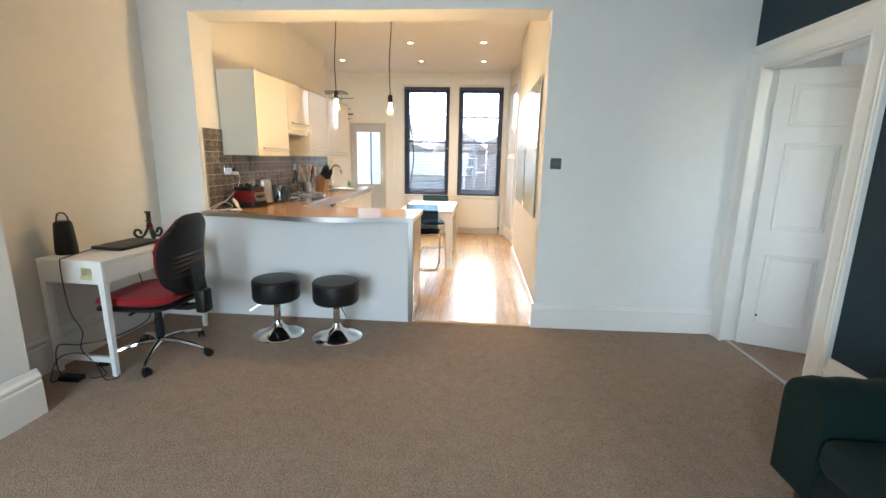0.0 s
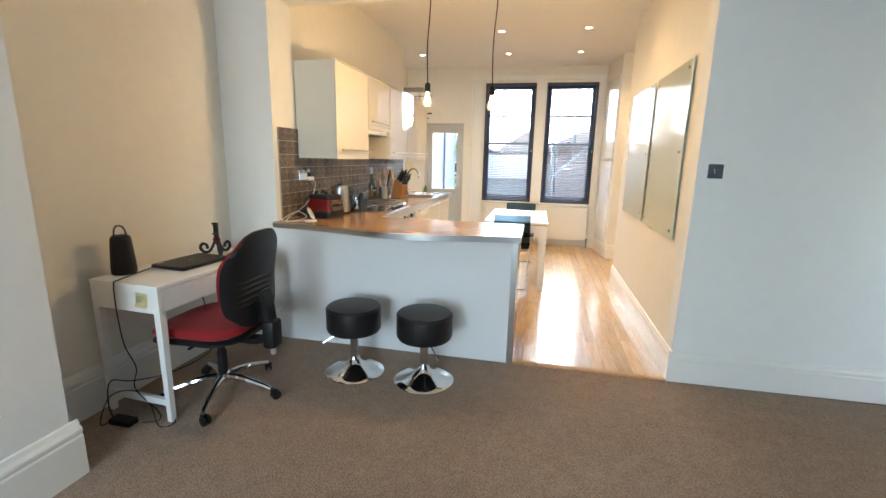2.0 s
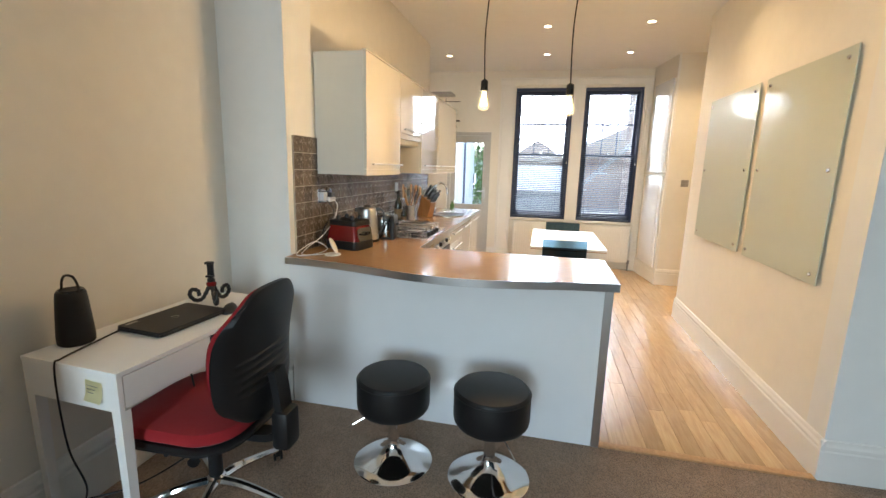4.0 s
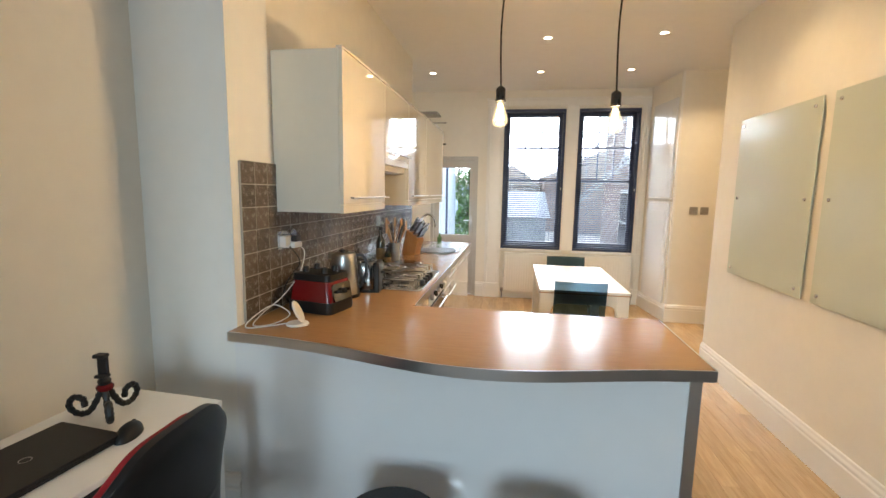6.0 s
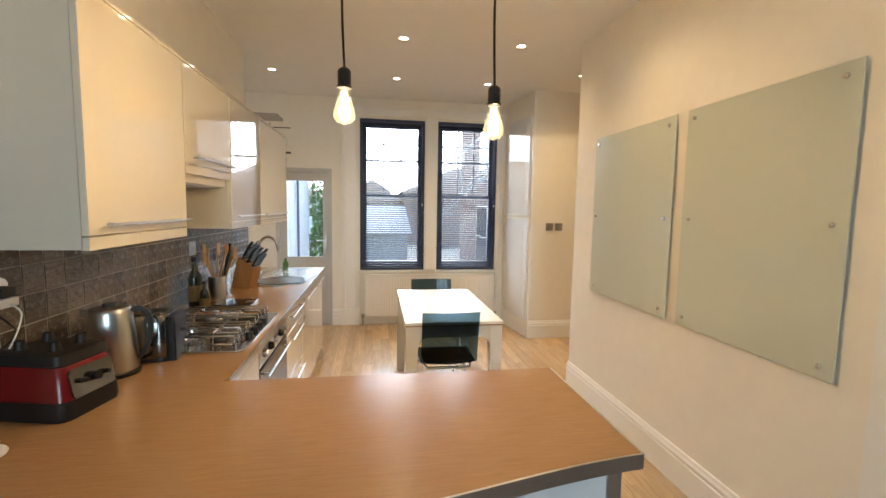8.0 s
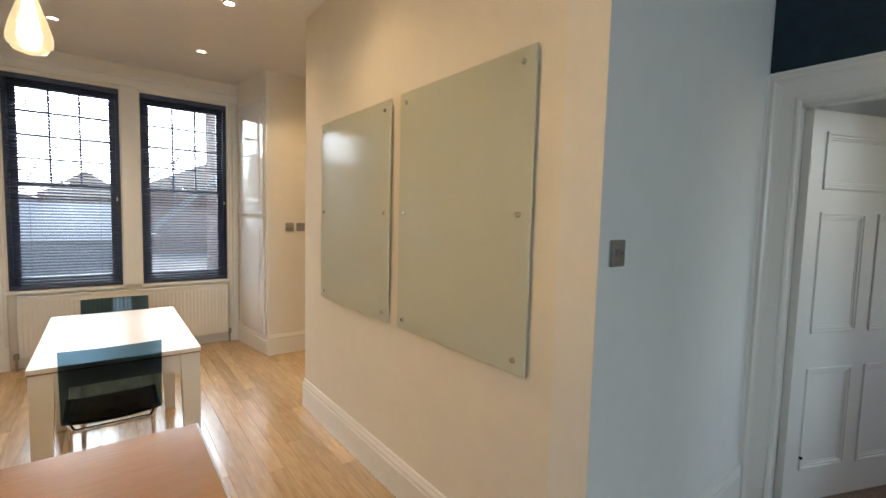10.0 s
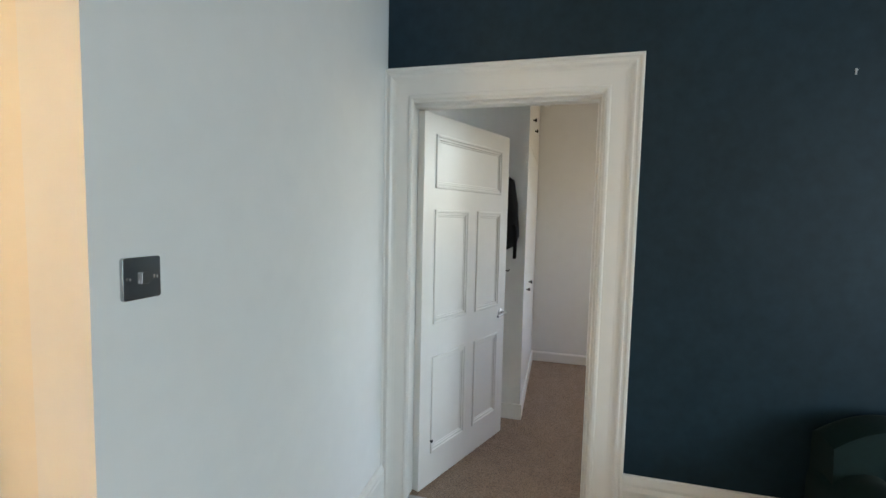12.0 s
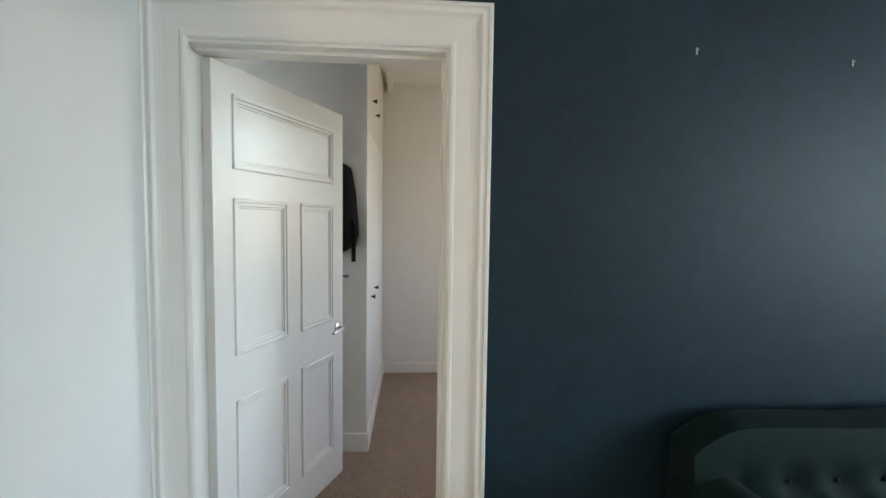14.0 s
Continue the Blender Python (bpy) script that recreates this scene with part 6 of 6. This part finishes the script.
# splayed gloss shutter panels between window and lobby corner
sb = bmesh.new()
ang = math.degrees(math.atan2(WY - 7.50, 0.545 - 0.655))
mm = pose(0.655, 7.50, 0, 0, 0, ang)
Ls = math.hypot(WY - 7.50, 0.11)
merge(sb, boxes((0.0, Ls - 0.03, -0.10, 0.0, 0.0, KZ)), mm)
structure("wall_splay", sb, M_CREAM, "cream splayed return beside the window")
shu = thing("window_shutter", "glossy white folded window shutter with a middle rail", "shutter", mm)
for z0, z1 in ((0.21, 1.40), (1.47, 2.60)):
    lf = part("shutter_leaf", boxes((0.07, Ls - 0.16, 0.001, 0.022, z0, z1), bevel=0.002), M_PANEL, shu)
    part("raised_panel", boxes((0.15, Ls - 0.25, 0.022, 0.026, z0 + 0.09, z1 - 0.09), bevel=0.0015), M_PANEL, lf)
part("rail", boxes((0.06, Ls - 0.15, 0.001, 0.034, 1.402, 1.422), (0.06, Ls - 0.15, 0.001, 0.034, 1.448, 1.468), bevel=0.003), M_GLOSS, shu)
structure("trim_lobby_corner", boxes((0.640, 0.665, 7.488, 7.51, 0.21, KZ)), M_GLOSS, "white corner bead at the lobby")

# ---- back door ----
bd = thing("door_2", "pale grey half-glazed back door with a steel handle", "door", kind="structure")
x0, x1, zt = BD
part("door_frame", boxes((x0, x0 + 0.045, WY + 0.03, WY + 0.12, 0, zt), (x1 - 0.045, x1, WY + 0.03, WY + 0.12, 0, zt), (x0 + 0.045, x1 - 0.045, WY + 0.03, WY + 0.12, zt - 0.05, zt)), M_UPVC, bd)
dl = part("door_leaf", boxes((x0 + 0.048, x0 + 0.125, WY + 0.05, WY + 0.095, 0.01, zt - 0.053), (x1 - 0.115, x1 - 0.048, WY + 0.05, WY + 0.095, 0.01, zt - 0.053), (x0 + 0.125, x1 - 0.115, WY + 0.05, WY + 0.095, 1.845, zt - 0.053), (x0 + 0.125, x1 - 0.115, WY + 0.05, WY + 0.095, 0.01, 0.865)), M_UPVC, bd)
part("glazing_bead", boxes((x0 + 0.125, x1 - 0.115, WY + 0.044, WY + 0.056, 0.865, 0.880), (x0 + 0.125, x1 - 0.115, WY + 0.044, WY + 0.056, 1.830, 1.845), bevel=0.003), M_UPVC, dl)
g_ = part("pane", boxes((x0 + 0.125, x1 - 0.115, WY + 0.070, WY + 0.075, 0.865, 1.845)), M_GLASS, dl)
g_.visible_shadow = False
hb = bmesh.new()
box(hb, x1 - 0.095, x1 - 0.068, WY + 0.042, WY + 0.050, 0.93, 1.15, bevel=0.003)
sweep(hb, smooth_path([(x1 - 0.082, WY + 0.045, 1.09), (x1 - 0.082, WY + 0.0, 1.09), (x1 - 0.10, WY - 0.004, 1.09), (x1 - 0.19, WY - 0.004, 1.088)], 4), 0.008, 8)
part("door_handle", hb, M_STEEL, bd, "steel lever handle", smooth=True)

# ---- outside: yard, walls, neighbouring houses, ivy ----
structure("ground", boxes((-400, 400, WY + 0.22, 600, -1.05, -0.95)), M_PAVING, "grey paved yard and ground outside")
structure("backdrop", boxes((-160, 160, WY + 90, WY + 90.5, -0.94, 150)), emitter("overcast_cloud", (0.86, 0.94, 1.0), 1.8), "plain bright overcast sky beyond the houses")
structure("doorstep", boxes((-2.7, -1.4, WY + 0.22, WY + 1.1, -0.95, -0.06)), M_PAVING, "stone step outside the back door")
yw = thing("yard_wall", "tall pale grey rendered side wall of the yard", "wall")
part("render_face", boxes((-2.75, -2.43, WY + 0.3, WY + 3.2, -0.95, 3.6)), M_YARD, yw)
part("coping", boxes((-2.80, -2.38, WY + 0.3, WY + 3.2, 3.6, 3.72)), M_PAVING, yw)
dp = thing("downpipe", "dark grey downpipe on the rendered yard wall", "pipe")
part("pipe", sweep(bmesh.new(), [(-2.395, WY + 1.8, -0.95), (-2.395, WY + 1.8, 3.7)], 0.02, 10), M_NAVYFRAME, dp)
for z in (0.4, 2.0):
    part("clip", boxes((-2.43, -2.355, WY + 1.76, WY + 1.84, z, z + 0.05)), M_NAVYFRAME, dp)


def house(name, label, x0, x1, y0, y1, h, ridge, mat, windows):
    """A neighbouring house with eaves, pitched roof and sash windows on its south face."""
    e = thing(name, label, "house")
    part("wall", boxes((x0, x1, y0, y1, -0.95, h)), mat, e)
    bm = bmesh.new()
    xm = (x0 + x1) / 2
    v = [bm.verts.new(c) for c in ((x0 - 0.25, y0 - 0.25, h), (x1 + 0.25, y0 - 0.25, h), (xm, y0 - 0.25, h + ridge), (x0 - 0.25, y1, h), (x1 + 0.25, y1, h), (xm, y1, h + ridge))]
    for f in ((0, 1, 2), (3, 5, 4), (0, 2, 5, 3), (1, 4, 5, 2), (0, 3, 4, 1)):
        bm.faces.new([v[k] for k in f])
    rf = part("roof", bm, M_ROOF if ridge > 2 else M_FARROOF, e)
    if ridge > 2:
        part("chimney", boxes((xm - 0.3, xm + 0.3, y0 + 1.0, y0 + 1.6, h + ridge * 0.5, h + ridge + 0.9)), mat, rf)
    for wx, wz in windows:
        wn_ = part("window", boxes((wx - 0.45, wx + 0.45, y0 - 0.03, y0 + 0.02, wz, wz + 1.4)), M_GLOSS, e)
        part("pane", boxes((wx - 0.38, wx + 0.38, y0 - 0.034, y0 - 0.03, wz + 0.75, wz + 1.33), (wx - 0.38, wx + 0.38, y0 - 0.034, y0 - 0.03, wz + 0.07, wz + 0.66)), M_BLACKGLOSS, wn_)
        part("sill", boxes((wx - 0.52, wx + 0.52, y0 - 0.10, y0 + 0.0, wz - 0.08, wz)), M_PAVING, wn_)
    return e


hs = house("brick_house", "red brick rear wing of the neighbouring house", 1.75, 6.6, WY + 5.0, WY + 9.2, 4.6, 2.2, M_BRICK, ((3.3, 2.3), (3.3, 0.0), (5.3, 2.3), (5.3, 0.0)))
for y0, y1, z0, z1 in ((WY + 5.35, WY + 6.6, -0.1, 1.62), (WY + 5.5, WY + 6.4, 2.5, 3.9)):
    fw_ = part("window", boxes((1.715, 1.76, y0, y1, z0, z1)), M_YARD, hs)
    part("pane", boxes((1.705, 1.716, y0 + 0.08, y1 - 0.08, z0 + 0.08, (z0 + z1) / 2 - 0.03), (1.705, 1.716, y0 + 0.08, y1 - 0.08, (z0 + z1) / 2 + 0.03, z1 - 0.08)), M_BLACKGLOSS, fw_)
    part("sill", boxes((1.66, 1.76, y0 - 0.06, y1 + 0.06, z0 - 0.08, z0)), M_PAVING, fw_)
house("terrace_house", "pale rendered terrace house beyond the yard", -9.5, -3.4, WY + 19, WY + 27, 1.9, 1.3, M_RENDER, ((-7.6, -0.2), (-5.2, -0.2)))
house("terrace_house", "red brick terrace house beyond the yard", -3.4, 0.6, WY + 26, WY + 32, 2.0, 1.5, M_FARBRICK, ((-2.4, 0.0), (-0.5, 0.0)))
house("terrace_house", "red brick terrace house with a tiled roof paled for haze", 0.7, 7.5, WY + 23, WY + 30, 2.5, 1.7, M_FARBRICK, ((5.9, 0.3),))
ow = thing("outbuilding", "low white rendered outbuilding with a sloping roof", "shed")
part("wall", boxes((-2.4, -0.4, WY + 4.6, WY + 7.0, -0.95, 0.9)), M_RENDER, ow)
bm = bmesh.new()
v = [bm.verts.new(c) for c in ((-2.5, WY + 4.45, 0.9), (-0.3, WY + 4.45, 0.9), (-0.3, WY + 7.1, 1.55), (-2.5, WY + 7.1, 1.55))]
bm.faces.new(v)
bmesh.ops.solidify(bm, geom=bm.faces[:], thickness=0.08)
part("roof", bm, M_RENDER, ow)
# outside stair on the brick wing
stc = thing("outside_stair", "pale galvanised outside stair on the brick wing", "stair", pose(-0.2, 0, 1.55))
for sy in (WY + 4.1, WY + 4.85):
    part("string", sweep(bmesh.new(), [(0.1, sy, -0.6), (3.1, sy, 2.2)], 0.1, 4, flat=(0.02, 0.035)), M_GALV, stc)
    part("rail", sweep(bmesh.new(), [(0.1, sy, 0.35), (3.1, sy, 3.15)], 0.014, 8), M_GALV, stc)
for k in range(14):
    part("tread", boxes((0.17 + 0.215 * k, 0.36 + 0.215 * k, WY + 4.1, WY + 4.85, -0.565 + 0.2 * k, -0.55 + 0.2 * k)), M_GALV, stc)
for k in range(8):
    part("baluster", sweep(bmesh.new(), [(0.2 + 0.4 * k, WY + 4.1, -0.5 + 0.3735 * k), (0.2 + 0.4 * k, WY + 4.1, 0.44 + 0.3735 * k)], 0.012, 6), M_GALV, stc)
for sy in (WY + 4.1, WY + 4.85):
    part("post", sweep(bmesh.new(), [(0.12, sy, -2.5), (0.12, sy, 0.35)], 0.04, 8), M_GALV, stc)
part("post", sweep(bmesh.new(), [(3.1, WY + 4.1, -2.5), (3.1, WY + 4.1, 3.15)], 0.05, 8), M_GALV, stc)
for x in (1.88, 2.45):
    d_ = thing("downpipe", "dark downpipe on the brick wing", "pipe", group="brick wing pipes")
    part("pipe", sweep(bmesh.new(), [(x, WY + 4.93, -0.95), (x, WY + 4.93, 4.6)], 0.05, 10), M_NAVYFRAME, d_)
    part("clip", boxes((x - 0.07, x + 0.07, WY + 4.90, WY + 5.0, 1.2, 1.26)), M_NAVYFRAME, d_)
# ivy over a trellis behind the back door
iv = thing("ivy", "bright green ivy climbing beside the yard wall", "plant", pose(-2.22, WY + 3.75, -0.95))
rng = random.Random(11)
for k in range(5):
    part("stem", sweep(bmesh.new(), smooth_path([(0.2 * k - 0.4, 0, 0), (0.2 * k - 0.45 + rng.uniform(-.1, .1), 0.05, 1.2), (0.2 * k - 0.4 + rng.uniform(-.2, .2), 0, 2.4), (0.2 * k - 0.4, 0.02, 3.3)], 4), 0.02, 6), M_BARK, iv)
vsx, fcs = [], []
for k in range(5200):
    z = rng.uniform(0.2, 3.6)
    wd = 0.40 + 0.10 * math.sin(z * 2.3) + 0.1 * math.sin(z * 5.1)
    c = Vector((rng.uniform(-wd, wd), rng.uniform(-0.28, 0.28) * (0.7 + 0.3 * math.sin(z * 3)), z))
    q = Euler((rng.uniform(-1.3, 0.3), rng.uniform(-0.7, 0.7), rng.uniform(0, 6.28))).to_matrix()
    s = rng.uniform(0.03, 0.06)
    b0 = len(vsx)
    for p in ((-0.6, 0, 0), (0, -1, 0.1), (0.6, 0, 0), (0, 1.1, -0.15)):
        vsx.append(c + q @ (Vector(p) * s))
    fcs.append((b0, b0 + 1, b0 + 2))
    fcs.append((b0, b0 + 2, b0 + 3))
me = bpy.data.meshes.new("crown")
me.from_pydata([tuple(v) for v in vsx], [], fcs)
me.materials.append(M_LEAF)
lv = new("crown", me)
lv.parent = iv
tagged(lv, kind="stuff")

# ---- living room front window behind the walk's start ----
fw = thing("window_3", "white sash front window of the living room", "window", kind="structure")
part("window_frame", boxes((-2.0, -1.94, -2.84, -2.76, 0.65, 2.65), (-0.26, -0.2, -2.84, -2.76, 0.65, 2.65), (-1.94, -0.26, -2.84, -2.76, 0.65, 0.72), (-1.94, -0.26, -2.84, -2.76, 2.58, 2.65), (-1.42, -1.36, -2.84, -2.76, 0.72, 2.58), (-0.84, -0.78, -2.84, -2.76, 0.72, 2.58)), M_GLOSS, fw)

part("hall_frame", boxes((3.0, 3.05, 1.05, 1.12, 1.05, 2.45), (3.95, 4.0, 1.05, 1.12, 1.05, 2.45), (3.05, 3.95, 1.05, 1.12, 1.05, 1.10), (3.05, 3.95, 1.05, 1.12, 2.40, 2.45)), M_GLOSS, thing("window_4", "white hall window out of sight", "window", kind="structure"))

# ---- tiled splashback ----
TY0, TZ0, TS = 3.730, 0.9185, 0.0985
spl = tagged(part("splashback", boxes((KX0, KX0 + 0.0102, TY0, 6.78, TZ0, 1.508), (KX0, KX0 + 0.0102, TY0, 4.32, 1.508, 1.604)), M_GROUT), "brown slate tiled splashback with pale grout", "tiles", kind="structure")
rng = random.Random(3)
tile_meshes = []
for k in range(6):
    bm = bmesh.new()
    h = (TS - 0.0038) / 2
    box(bm, 0, 0.008, -h, h, -h, h, bevel=0.0016, seg=1)
    for v in bm.verts:
        if v.co.x > 0.006:
            v.co.x += rng.uniform(-0.0006, 0.0008)
    bmesh.ops.recalc_face_normals(bm, faces=bm.faces[:])
    mq = bpy.data.meshes.new("tile")
    bm.to_mesh(mq)
    bm.free()
    mq.materials.append(M_TILE)
    tile_meshes.append(mq)
for r_ in range(7):
    z = TZ0 + TS * (r_ + 0.5)
    for c_ in range(31):
        y = TY0 + TS * (c_ + 0.5)
        if z > 1.51 and y > 4.28:
            continue
        o = new("tile", tile_meshes[rng.randrange(6)])
        o.parent = spl
        o.location = (KX0 + 0.0035, y, z)

# ---- oak floorboards ----
fl = bpy.data.objects["floor_kitchen"]
PW = 0.094
plank_meshes = {}
rng = random.Random(8)


def plank(x, y0, y1):
    ln = round((y1 - y0) / 0.05) * 0.05
    key = (ln, rng.randrange(2))
    if key not in plank_meshes:
        bm = bmesh.new()
        box(bm, -PW / 2 + 0.0004, PW / 2 - 0.0004, -0.5, 0.5, -0.0075, 0.0, bevel=0.0007, seg=1)
        mq = bpy.data.meshes.new("plank")
        bmesh.ops.recalc_face_normals(bm, faces=bm.faces[:])
        for v in bm.verts:
            v.co.y *= max(0.05, ln - 0.001)
        bm.to_mesh(mq)
        bm.free()
        mq.materials.append(M_PLANK)
        plank_meshes[key] = mq
    o = new("plank", plank_meshes[key])
    o.parent = fl
    o.location = (x, (y0 + y1) / 2, rng.uniform(-0.0004, 0.0002))
    o.scale = (1, (y1 - y0) / ln, 1)


x = -1.78
while x < 2.0:
    y0 = NY + 0.0 if x < KX1 else 6.03
    yend = WY if x < 0.64 else 7.48
    y = y0
    first = True
    while y < yend - 0.01:
        ln = rng.choice((0.6, 0.75, 0.9, 1.05, 1.2)) * (rng.uniform(0.3, 1) if first else 1)
        first = False
        y1 = min(yend, y + ln)
        if yend - y1 < 0.2:
            y1 = yend
        plank(x, y, y1)
        y = y1
    x += PW
